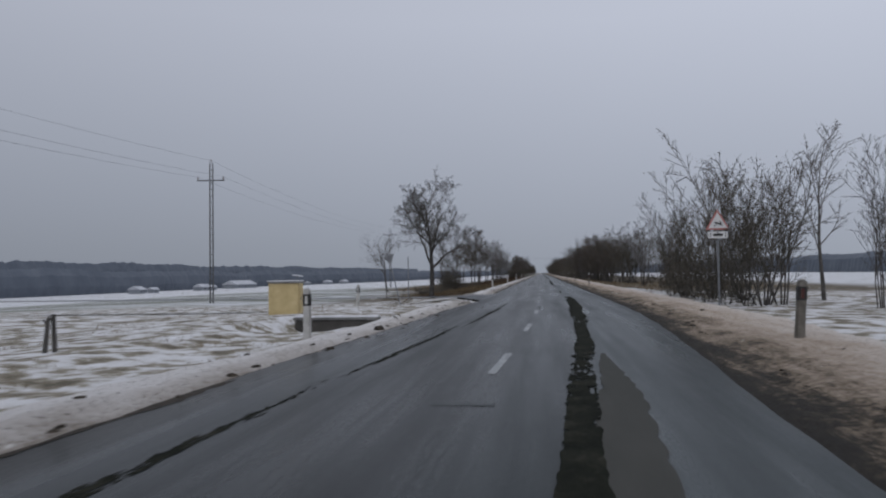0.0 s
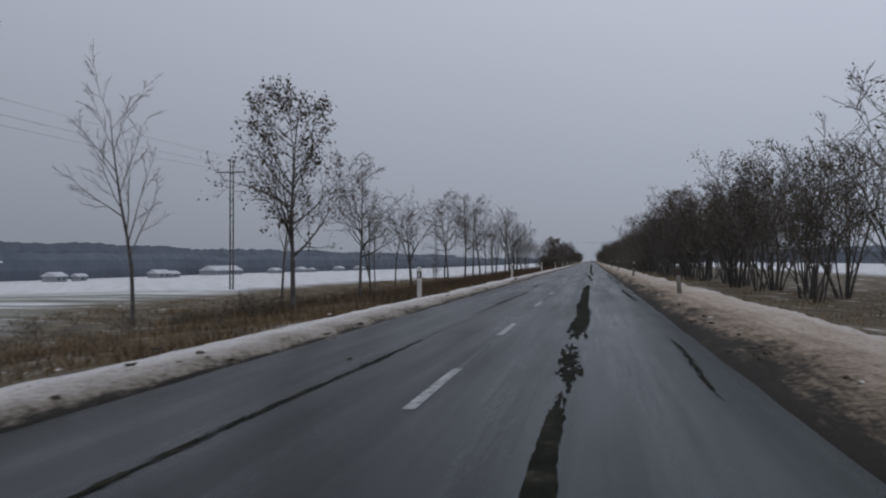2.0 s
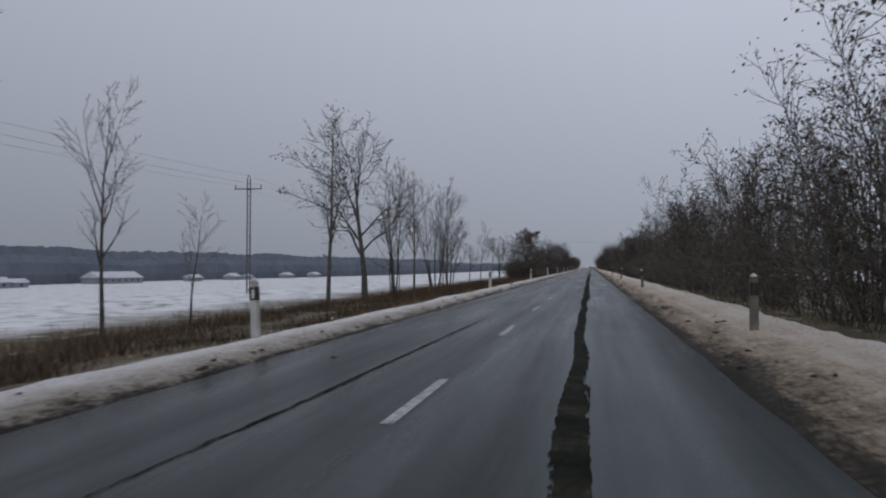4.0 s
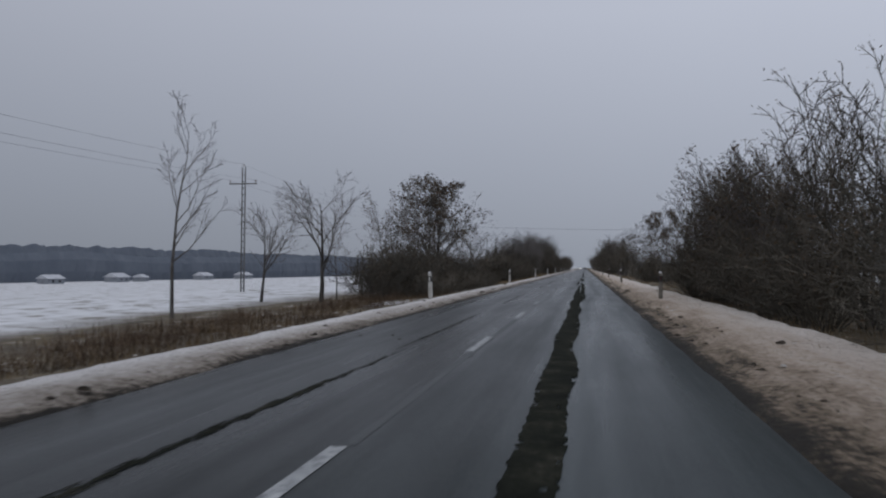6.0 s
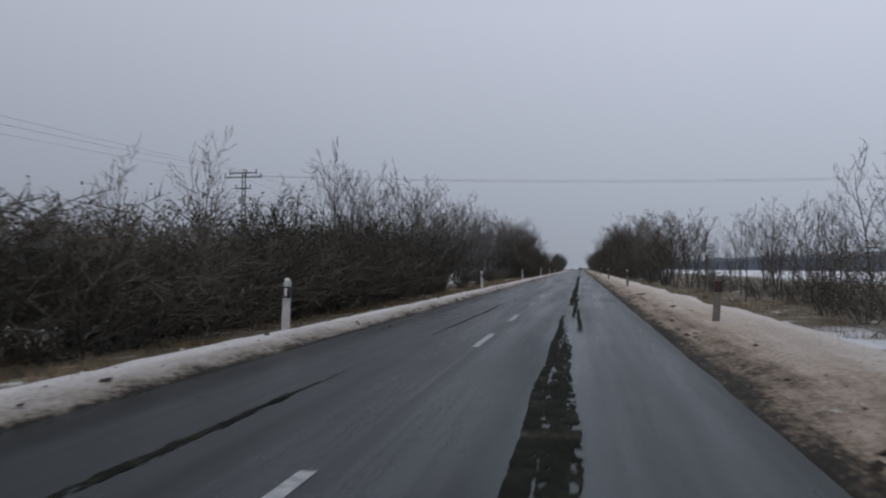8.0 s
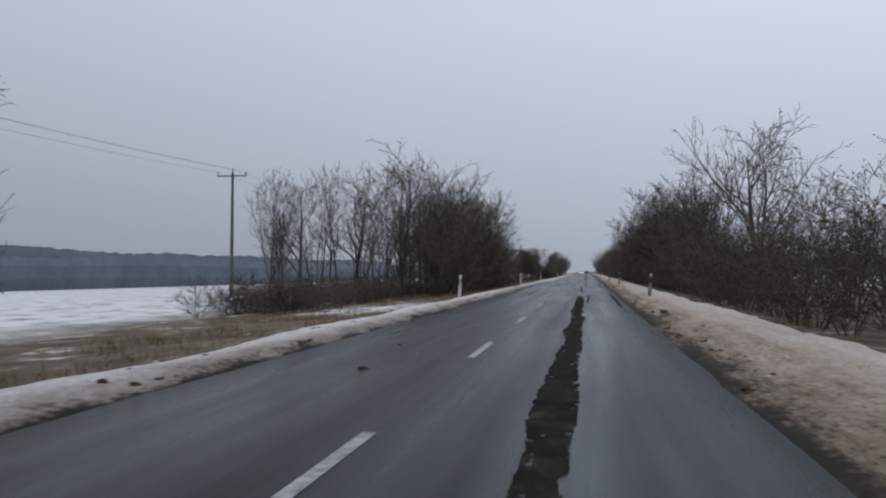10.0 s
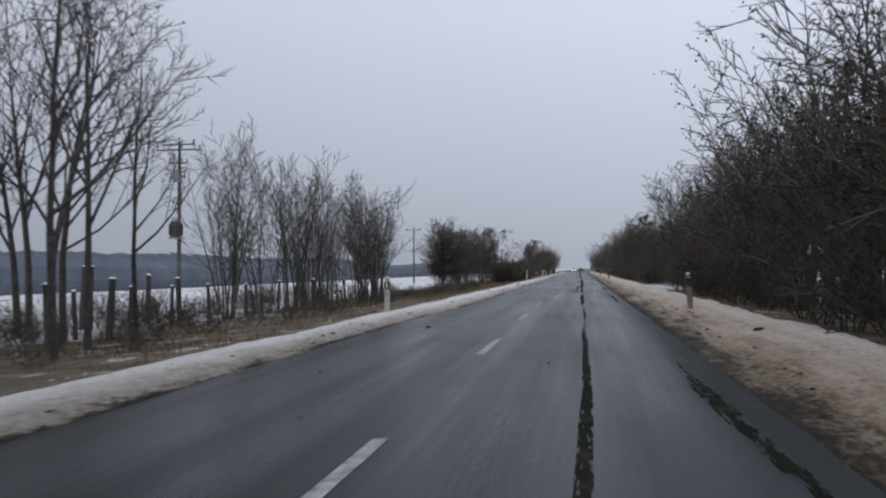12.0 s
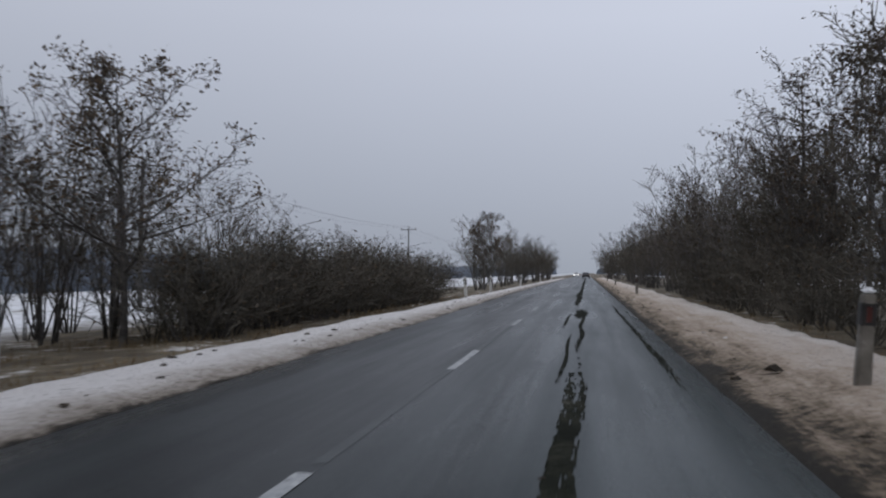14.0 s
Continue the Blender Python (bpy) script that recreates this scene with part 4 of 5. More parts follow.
def plant(kind, x, y, height=None, variants=3, lean=0.0, wide=1.0, face=None, variant=None):
    """Sets a tree of a kind at a place, scaled to a height."""
    v = PLANT_RNG.randrange(variants)
    v = v if variant is None else variant
    turn = PLANT_RNG.uniform(0, 360) if face is None else face
    fresh = (kind, v) not in MADE
    if fresh:
        MADE[kind, v] = make_tree(kind, v)
    s = (height or KINDS[kind][2]) / HEIGHT[kind, v]
    m = pose(x, y, ground_z(x, y), lean * 0.3, lean, turn) @ Matrix.Diagonal((s * wide, s * wide, s, 1))
    src = MADE[kind, v]
    out = src if fresh else copy_thing(src, Matrix())
    out.matrix_basis = m
    return out


def belt(kind, y0, y1, x, depth, h0, h1, gap, variants=4, wide=1.0):
    """A belt of trees of one kind along the road, from y0 to y1, of heights h0 to h1."""
    y = y0
    while y < y1:
        plant(kind, x + PLANT_RNG.uniform(-0.5, 0.5) * depth, y, PLANT_RNG.uniform(h0, h1), variants, wide=wide)
        y += gap * PLANT_RNG.uniform(0.7, 1.3)


def undergrowth(name, label, kind, y0, y1, x, depth, h0, h1, gap, variants=4, wide=1.0):
    """A belt of shrubs grown into one another, one tangled mass."""
    verts, faces, slot, at, y = [], [], [], 0, y0
    while y < y1:
        v = PLANT_RNG.randrange(variants)
        if (kind, v) not in MADE:
            plant(kind, x, y, PLANT_RNG.uniform(h0, h1), variants, wide=wide)
            y += gap
            continue
        s = PLANT_RNG.uniform(h0, h1) / HEIGHT[kind, v]
        px = x + PLANT_RNG.uniform(-0.5, 0.5) * depth
        m = np.array(pose(px, y, ground_z(px, y), 0, 0, PLANT_RNG.uniform(0, 360)) @ Matrix.Diagonal((s * wide, s * wide, s, 1)))
        for child in MADE[kind, v].children:
            me = child.data
            co = np.empty(3 * len(me.vertices))
            me.vertices.foreach_get("co", co)
            verts.append(co.reshape(-1, 3) @ m[:3, :3].T + m[:3, 3])
            faces += [[k + at for k in p.vertices] for p in me.polygons]
            slot += [1 if child.name.startswith("leaves") else 0] * len(me.polygons)
            at += len(me.vertices)
        y += gap * PLANT_RNG.uniform(0.7, 1.3)
    ob = mesh_object(name, np.concatenate(verts).tolist(), faces, M_THICKET)
    ob.data.materials.append(M_LEAF)
    ob.data.polygons.foreach_set("material_index", slot)
    return tagged(ob, label, "undergrowth", kind="stuff")


# left side
plant("big_tree", -7.8, 52.8, 8.7, 1, face=290, wide=1.03)
plant("young_tree", -9.2, 83.6, 9.3, lean=-5, face=0, wide=0.62)
plant("ash_tree", -8.7, 98, 7.9, wide=0.9, face=150)
plant("seedy_tree", -8.75, 107.6, 7.5, lean=-9, face=0, wide=0.72)
ROW_A = [(-19.6, 93, 7.6, "spreading_tree"), (-8.6, 79.2, 5.0, "leafy_tree"), (-12.6, 94.5, 8.4, "young_tree"), (-15.3, 112, 8.6, "young_tree"), (-10.0, 77.4, 3.7, "clump_tree"), (-9.6, 78.6, 3.6, "clump_tree"), (-8.8, 105.9, 6.5, "seedy_tree"), (-15.1, 128, 7.6, "young_tree"), (-14.5, 127.3, 6.2, "young_tree"), (-13.6, 129.8, 8.2, "young_tree"), (-11.9, 128.2, 6.6, "spreading_tree"), (-11.0, 132.3, 2.8, "clump_tree"), (-11.4, 138.6, 8.0, "seedy_tree"), (-12.25, 144.5, 9.0, "seedy_tree"), (-11.0, 147, 8.7, "seedy_tree"), (-9.4, 146.7, 8.4, "seedy_tree"), (-9.2, 149, 7.4, "young_tree"), (-10.9, 151.5, 7.6, "seedy_tree")]
ROW_B = [(-8.9, 155.8, 6.6, "young_tree"), (-9.2, 157.2, 6.2, "young_tree"), (-9.8, 159.2, 7.2, "young_tree"), (-10.4, 164.1, 6.8, "young_tree"), (-11.4, 170, 4.6, "young_tree"), (-11, 182, 9.6, "seedy_tree"), (-11, 188, 10.4, "spreading_tree"), (-10.5, 193, 9.0, "clump_tree"), (-11, 200, 9.5, "young_tree"), (-10.5, 205, 9.4, "clump_tree"), (-10.6, 211, 9, "clump_tree"), (-12, 218, 7, "young_tree"), (-15, 230, 6, "clump_tree"), (-12.9, 246.2, 8.2, "young_tree"), (-17.2, 263, 6.0, "spreading_tree"), (-11.9, 258.8, 6.9, "spreading_tree"), (-12.5, 263, 5.0, "young_tree"), (-9.2, 291.9, 5.8, "spreading_tree"), (-11.4, 299.8, 4.1, "young_tree")]
for x, y, h, kind in ROW_A + ROW_B:
    plant(kind, x, y, h)
for x, y, h in [(-8.6, 271.0, 7.7), (-8.5, 273.1, 8.2), (-8.9, 275.4, 7.6)]:
    plant("ash_tree", x, y, h, wide=1.2 if y < 274 else 0.7)
for x, y, h in [(-11.5, 271.5, 7.0), (-10.8, 275, 6.6)]:
    plant("leafy_clump", x, y, h)
belt("thicket", 75.6, 79.4, -9.3, 1.2, 1.7, 2.5, 0.5, wide=1.2)
undergrowth("undergrowth", "low tangled brown brush in dry grass", "low_shrub", 58, 100, -9.5, 3, 0.5, 0.9, 0.9, wide=1.5)
undergrowth("undergrowth", "low tangled brown brush in dry grass", "low_shrub", 258, 286, -6.6, 1.8, 0.8, 1.5, 0.35, wide=1.5)
belt("thicket", 258, 286, -8.2, 1.6, 2.4, 3.3, 1.1, wide=1.2)
undergrowth("undergrowth", "dense dark brown undergrowth at the foot of the hedge", "thicket", 260, 286, -10.0, 2.0, 2.4, 3.2, 0.7, wide=1.3)
belt("thicket", 305, 334, -7.9, 1.6, 2.6, 3.4, 0.8, wide=1.35)
undergrowth("undergrowth", "dense dark brown undergrowth at the foot of the hedge", "thicket", 306, 318, -9.6, 2.0, 2.8, 3.5, 0.7, wide=1.4)
undergrowth("undergrowth", "dense dark brown undergrowth at the foot of the hedge", "thicket", 318, 350, -9.0, 2.4, 3.4, 4.6, 0.7, wide=1.25)
belt("hedge_tree", 314, 345, -11.5, 2, 3.4, 4.4, 4.6)
belt("clump_tree", 330, 380, -8.6, 2.4, 6.0, 8.2, 2.4)
belt("hedge_tree", 345, 392, -12, 3, 6.0, 8.2, 5.8)
for x, y, h in [(-8.7, 316, 5.9), (-7.4, 323, 6.5), (-10.5, 326, 6.2), (-9.8, 313.5, 5.0)]:
    plant("young_tree", x, y, h)
for x, y, h, k in [(-14, 411, 7.4, "spreading_tree"), (-16, 412.5, 7.8, "clump_tree"), (-17, 414, 8.4, "clump_tree"), (-14.5, 417, 8.8, "young_tree"), (-13, 418.5, 8.8, "clump_tree"), (-15, 420, 9.4, "young_tree"), (-14, 421, 9.6, "spreading_tree"), (-12.6, 424, 8.6, "young_tree"), (-14, 427, 8.6, "clump_tree"), (-18, 424, 9, "clump_tree"), (-16, 432, 9.0, "young_tree")]:
    plant(k, x, y, h)
undergrowth("undergrowth", "low tangled brown brush in dry grass", "thicket", 402, 420, -12.0, 4, 1.3, 2.0, 0.5, wide=1.4)
undergrowth("undergrowth", "low tangled brown brush in dry grass", "low_shrub", 402, 440, -14, 5, 1.1, 2.0, 0.5, wide=1.6)
undergrowth("undergrowth", "low tangled brown brush in dry grass", "low_shrub", 424, 478, -14.0, 6, 0.6, 1.2, 0.7, wide=1.5)
belt("spreading_tree", 429, 450, -12.5, 3, 11, 13, 5.2)
for x, y, h in [(-14.7, 467, 11), (-12.7, 465.9, 10.5), (-16.6, 468.8, 11), (-11, 463.2, 10.5)]:
    plant("young_tree", x, y, h, wide=1.25)
belt("hedge_tree", 420, 440, -8.6, 1.2, 6.2, 7.4, 1.5, wide=1.3)
belt("thicket", 420, 452, -7.8, 1.4, 3.0, 4.4, 1.4, wide=1.2)
belt("hedge_tree", 432, 452, -9.4, 2.2, 7.5, 9.5, 2.6, wide=1.15)
belt("young_tree", 422, 460, -10.5, 4, 9.0, 11.5, 1.9)
belt("hedge_tree", 430, 455, -13, 2, 7, 9, 4.1, wide=1.2)
for x, y, h, k in [(-8.7, 460.5, 11.5, "young_tree"), (-9.8, 463, 11, "young_tree"), (-10.5, 466, 9.5, "young_tree"), (-11, 458, 11, "young_tree"), (-8.4, 456.5, 11, "young_tree"), (-12.8, 461.5, 10, "clump_tree")]:
    plant(k, x, y, h)
belt("clump_tree", 474, 497, -12.0, 2.0, 6.4, 8.2, 2.0)
belt("clump_tree", 482, 494, -11.0, 1.6, 5.8, 7.2, 2.0)
undergrowth("undergrowth", "grey brown brush among the saplings", "low_shrub", 452, 496, -9.8, 4.5, 0.5, 1.0, 0.4, wide=1.5)
undergrowth("undergrowth", "grey brown brush among the saplings", "thicket", 456, 500, -15.5, 4, 0.9, 1.7, 0.8, wide=1.2)
plant("bushy_tree", -9.25, 505, 5.8, 1, wide=0.88)
undergrowth("undergrowth", "low tangled brown brush in dry grass", "low_shrub", 491, 512, -7.8, 2.5, 0.5, 1.0, 0.6, wide=1.5)
for x, y in ((-11, 496), (-12.5, 498.5), (-10.5, 494)):
    plant("thicket", x, y, 1.1)
for y in (505.5, 508):
    plant("young_tree", -10, y, 4.2)
belt("leafy_clump", 521, 534, -9.6, 2.2, 5.4, 6.6, 2.4)
belt("clump_tree", 522, 541, -11.6, 2.0, 5.6, 7.2, 1.9)
belt("hedge_tree", 528, 539, -13.5, 2.0, 4.6, 5.6, 1.8)
belt("thicket", 539, 566, -7.2, 1.0, 2.3, 3.1, 0.9, wide=1.35)
undergrowth("undergrowth", "dense dark brown undergrowth at the foot of the hedge", "thicket", 540, 566, -8.8, 1.2, 2.3, 2.8, 0.9, wide=1.35)
plant("ash_tree", -8.85, 538.8, 6.9, wide=1.15, face=90, variant=1)
plant("leafy_tree", -13.0, 536, 7.0, wide=1.2)
plant("seedy_tree", -13.5, 545, 7.0, wide=1.2)
belt("hedge_tree", 534, 548, -15.0, 2.0, 4.6, 5.8, 1.6)
belt("clump_tree", 544, 566, -10.2, 2, 3.6, 4.6, 3.6)
for x, y, h in [(-10.6, 536.5, 6.8), (-10.8, 541, 6.2), (-10.2, 545.5, 5.4), (-10.0, 550.5, 4.9)]:
    plant("leafy_clump", x, y, h, wide=1.15)
for x, y, h in [(-7.6, 592, 7.4), (-8.4, 597, 6.6)]:
    plant("leafy_tree", x, y, h)
belt("hedge_tree", 596, 660, -8.5, 2.5, 5.5, 7.5, 4.6, wide=1.2)
belt("hedge_tree", 660, 760, -9, 3, 7, 10, 8.7, wide=1.4)

# right side
plant("low_shrub", -7.4, 38.6, 0.9, wide=1.6)
belt("hedge_tree", 30, 46, 9.2, 2.0, 5.2, 7.2, 2.0, wide=1.1)
plant("young_tree", 13.2, 36.5, 8.6, wide=1.3)
plant("clump_tree", 12.6, 29, 6.5)
belt("thicket", 30, 46, 7.8, 1.0, 2.2, 3.0, 1.8)
belt("clump_tree", 20, 30, 14, 4, 3.5, 5.5, 2.6)
belt("clump_tree", 66, 80, 11.5, 3.0, 5.2, 7.0, 2.8)
belt("thicket", 88, 94, 13.5, 1.5, 1.2, 1.8, 3.2)
plant("hedge_tree", 10.6, 92, 6.6, wide=1.2)
plant("hedge_tree", 11.8, 94.5, 7.0, wide=1.1)
belt("hedge_tree", 98, 165, 10.0, 2.2, 5.2, 7.0, 3.2, wide=1.15)
belt("leafy_clump", 104, 165, 9.2, 2.0, 5.6, 7.0, 5.0)
for x, y, h, k in [(11.2, 95, 7.6, "leafy_clump"), (10.4, 113, 7.4, "leafy_clump"), (10.0, 118, 7.6, "leafy_clump"), (9.8, 143, 7.6, "leafy_clump"), (9.8, 147, 8.6, "ash_tree"), (10.2, 150, 8.4, "leafy_clump"), (10.6, 154, 8.6, "ash_tree")]:
    plant(k, x, y, h, wide=1.15)
belt("leafy_clump", 246, 264, 7.8, 1.2, 5.2, 6.2, 1.9)
undergrowth("undergrowth", "dense dark brown undergrowth at the foot of the hedge", "thicket", 240, 266, 7.2, 0.8, 2.2, 3.2, 0.9)
belt("hedge_tree", 165, 262, 9.5, 2.4, 5.0, 7.6, 3.5, wide=1.15)
undergrowth("undergrowth", "dense dark brown undergrowth at the foot of the hedge", "thicket", 165, 258, 7.8, 1.2, 2.4, 3.4, 2.0, wide=1.2)
belt("leafy_clump", 130, 226, 8.8, 2.0, 6.5, 8.0, 8.0)
plant("spreading_tree", 10.0, 237.5, 7.8)
plant("leafy_tree", 9.6, 303, 7.6)
plant("leafy_tree", 9.0, 307, 7.6)
belt("hedge_tree", 249, 263, 8.4, 1.4, 5.4, 6.4, 1.6, wide=1.1)
belt("thicket", 296, 320, 8.6, 1.6, 1.8, 2.8, 2.0, wide=1.2)
belt("thicket", 300, 309, 9.6, 2.4, 1.9, 2.6, 0.6, wide=1.3)
for y, x, h in [(290, 15, 4.6), (297, 16, 5), (304, 15.5, 5.2)]:
    plant("spreading_tree", x, y, h)
belt("young_tree", 312, 352, 10.0, 4.0, 3.8, 5.2, 2.8)
belt("clump_tree", 318, 356, 12.0, 3.0, 3.4, 4.6, 4.5)
undergrowth("undergrowth", "low tangled brown brush in dry grass", "low_shrub", 282, 350, 14, 9, 0.5, 1.0, 0.6, wide=1.5)
belt("thicket", 322, 352, 9.0, 2.0, 1.0, 1.7, 3.1)
belt("hedge_tree", 352, 386, 9.0, 2.4, 5.0, 6.8, 3.5, wide=1.15)
belt("hedge_tree", 388, 422, 10.2, 1.6, 4.0, 5.2, 2.6, wide=1.3)
plant("spreading_tree", 11.0, 415.5, 10.5)
plant("spreading_tree", 11.6, 418.5, 10.0)
undergrowth("undergrowth", "dense dark brown undergrowth at the foot of the hedge", "thicket", 386, 470, 7.8, 1.0, 2.4, 3.4, 1.9, wide=1.2)
belt("hedge_tree", 422, 497, 9.4, 2.2, 6.4, 8.4, 2.6, wide=1.2)
belt("hedge_tree", 496, 522, 11.6, 2.0, 6.4, 8.4, 1.3, wide=1.3)
belt("hedge_tree", 438, 476, 9.6, 2.0, 8.5, 10.5, 3.0, wide=1.15)
belt("young_tree", 440, 474, 10.4, 3.0, 9.0, 11.0, 3.6)
belt("hedge_tree", 462, 496, 10.6, 1.8, 7.5, 9.5, 2.8, wide=1.25)
belt("hedge_tree", 530, 570, 10.4, 1.6, 5.6, 7.2, 3.0, wide=1.25)
belt("young_tree", 426, 500, 10.6, 3.0, 9, 11.5, 5.0)
belt("young_tree", 500, 524, 12.0, 3.0, 9.5, 12, 2.6)
undergrowth("undergrowth", "dense dark brown undergrowth at the foot of the hedge", "thicket", 518, 570, 7.9, 1.2, 2.2, 3.4, 2.0, wide=1.2)
undergrowth("undergrowth", "dense dark brown undergrowth at the foot of the hedge", "thicket", 474, 497, 7.9, 1.2, 2.2, 3.4, 1.6, wide=1.2)
undergrowth("undergrowth", "dense dark brown undergrowth at the foot of the hedge", "thicket", 497, 518, 10.6, 1.2, 2.4, 3.8, 0.8, wide=1.3)
belt("hedge_tree", 520, 660, 9.0, 2.4, 5.6, 7.8, 3.8, wide=1.15)
belt("leafy_clump", 530, 620, 8.8, 2.0, 6.5, 8.5, 6.0)
belt("hedge_tree", 660, 780, 9, 3, 7, 10, 8.7, wide=1.4)
plant("seedy_tree", 8.8, 549, 8.8, wide=1.25)
plant("leafy_tree", 9.4, 545.5, 8.3)
plant("spreading_tree", 10.2, 516, 10.6)
plant("young_tree", 10.4, 523, 10.4, wide=1.3)
plant("young_tree", 9.9, 529, 10.6, wide=1.3)


# ---- delineator posts ----
def make_post(muddy):
    p = new("delineator_post")
    tagged(p, "muddy grey roadside delineator post with a snow cap" if muddy else "white plastic roadside delineator post with black band", "delineator post", "delineator posts")
    body = M_POST_DIRTY if muddy else M_POST
    part("body", box(bmesh.new(), (0.15, 0.12, 1.12), (0, 0, 0.46), bevel=0.02, taper=0.92), body, p)
    part("band", box(bmesh.new(), (0.152, 0.122, 0.25), (0, 0, 0.80), bevel=0.012), M_BLACK, p, "black band")
    part("reflector", box(bmesh.new(), (0.05, 0.012, 0.16), (0.0, -0.062, 0.80), bevel=0.004), M_REFLRED if muddy else M_REFL, p, "reflector plate")
    part("snow_cap", box(bmesh.new(), (0.15, 0.12, 0.07), (0, 0, 1.045), bevel=0.028, taper=0.7), M_SNOW, p, "little cap of snow")
    return p


POST_L = [(-4.5, 14.3), (-8.35, 33.5), (-4.5, 70.3), (-4.4, 99.0), (-4.3, 128.6), (-4.1, 159.6), (-4.1, 190.3), (-4.1, 220.0), (-4.1, 249.7), (-4.1, 280.0), (-4.1, 310.7), (-4.1, 340.7), (-4.1, 371.5), (-4.1, 405.8), (-4.1, 438.5), (-4.2, 469.0), (-4.4, 530.0), (-4.1, 559.4), (-4.1, 569.0), (-4.1, 590.1), (-4.1, 620), (-4.1, 650)]
POST_R = [(4.4, 13.0), (4.55, 70.8), (4.55, 100.4), (4.55, 129.8), (4.55, 161.8), (4.55, 191), (4.55, 221), (4.55, 251.0), (4.55, 281.3), (4.55, 313.5), (4.55, 344), (4.55, 375), (4.55, 407.6), (4.55, 439.9), (4.55, 469.4), (4.55, 531.6), (4.55, 566.3), (4.55, 597), (4.55, 628)]
for muddy, places in ((False, POST_L), (True, POST_R)):
    first = None
    for k, (x, y) in enumerate(places):
        z = 0.1 if muddy else (0.02 if x > -5 else ground_z(x, y))
        tilt = 4 * math.sin(k * 2.1 + muddy)
        m = pose(x, y, z, 0.6 * tilt, tilt, 0)
        if first is None:
            first = make_post(muddy)
            first.matrix_basis = m
        else:
            copy_thing(first, m)


# ---- power line ----
def make_pole(height, arm_z, double, lattice):
    p = new("power_pole")
    tagged(p, "grey concrete power pole with crossarm and insulators" if not double else "grey power pole with double crossarm and switchgear", "power pole", "power poles")
    bm = bmesh.new()
    if lattice:
        for s in (-1, 1):
            box(bm, (0.07, 0.16, height), (s * 0.13, 0, height / 2), taper=0.75)
        for k in range(int(height / 0.55)):
            box(bm, (0.24, 0.10, 0.06), (0, 0, 0.4 + 0.55 * k))
    else:
        box(bm, (0.26, 0.22, height), (0, 0, height / 2), taper=0.6, bevel=0.02)
    part("shaft", bm, M_POLE, p)
    arms = [(arm_z, 1.6 if double else 1.2)] + ([(arm_z - 0.9, 0.7), (arm_z + 0.35, 1.2)] if double else [])
    for z, half in arms:
        arm = part("crossarm", box(bmesh.new(), (2 * half, 0.10, 0.09), (0, -0.14, z), bevel=0.012), M_POLE, p)
        for x in ((-half + 0.1, half - 0.1) if not double else (-half + 0.1, 0.25, half - 0.1)):
            bm = rod(bmesh.new(), (x, -0.14, z + 0.04), (x, -0.14, z + 0.16), 0.02)
            rod(bm, (x, -0.14, z + 0.14), (x, -0.14, z + 0.22), 0.055, 0.075)
            rod(bm, (x, -0.14, z + 0.22), (x, -0.14, z + 0.32), 0.065, 0.03)
            part("insulator", bm, M_PORCELAIN, arm, "brown porcelain insulator")
    bm = rod(bmesh.new(), (0, 0, height), (0, 0, height + 0.14), 0.02)
    rod(bm, (0, 0, height + 0.12), (0, 0, height + 0.30), 0.07, 0.03)
    part("top_insulator", bm, M_PORCELAIN, p, "brown porcelain insulator")
    if double:
        part("switch_box", box(bmesh.new(), (0.5, 0.35, 0.6), (0.0, -0.3, arm_z - 1.9), bevel=0.03), M_STEEL, p, "grey metal switch box")
    return p


def add_transformer(p, z):
    """An oil-filled tank with cooling fins, hung on a bracket, with a fuse frame above it."""
    bm = rod(bmesh.new(), (0.05, -0.55, z - 0.5), (0.05, -0.55, z + 0.5), 0.36, 0.36, n=18)
    rod(bm, (0.05, -0.55, z + 0.5), (0.05, -0.55, z + 0.58), 0.39, 0.3, n=18)
    tank = part("transformer_tank", bm, M_TANK, p, "dark grey oil filled transformer tank")
    for k in range(12):
        a = k * math.pi / 6
        fin = bmesh.new()
        box(fin, (0.10, 0.02, 0.75), (0.40, 0, 0), bevel=0.004)
        fin.transform(pose(0.05, -0.55, z, 0, 0, math.degrees(a)))
        part("cooling_fin", fin, M_TANK, tank)
    for x in (-0.15, 0.05, 0.25):
        bm = rod(bmesh.new(), (x, -0.55, z + 0.56), (x, -0.55, z + 0.86), 0.05, 0.03)
        rod(bm, (x, -0.55, z + 0.66), (x, -0.55, z + 0.70), 0.08, 0.08)
        part("bushing", bm, M_PORCELAIN, tank, "brown porcelain bushing")
    part("bracket", box(bmesh.new(), (0.7, 0.9, 0.10), (0.05, -0.45, z - 0.55), bevel=0.01), M_STEEL, p)
    for h, half in ((z + 1.9, 0.35), (z + 3.6, 0.55), (z + 3.9, 0.55)):
        rail = part("fuse_rail", box(bmesh.new(), (2 * half, 0.10, 0.09), (0, -0.18, h), bevel=0.012), M_STEEL, p)
        for x in (-half + 0.06, 0.0, half - 0.06):
            part("fuse", rod(bmesh.new(), (x, -0.24, h - 0.22), (x, -0.24, h + 0.14), 0.045, 0.035), M_PORCELAIN, rail, "brown porcelain fuse holder")


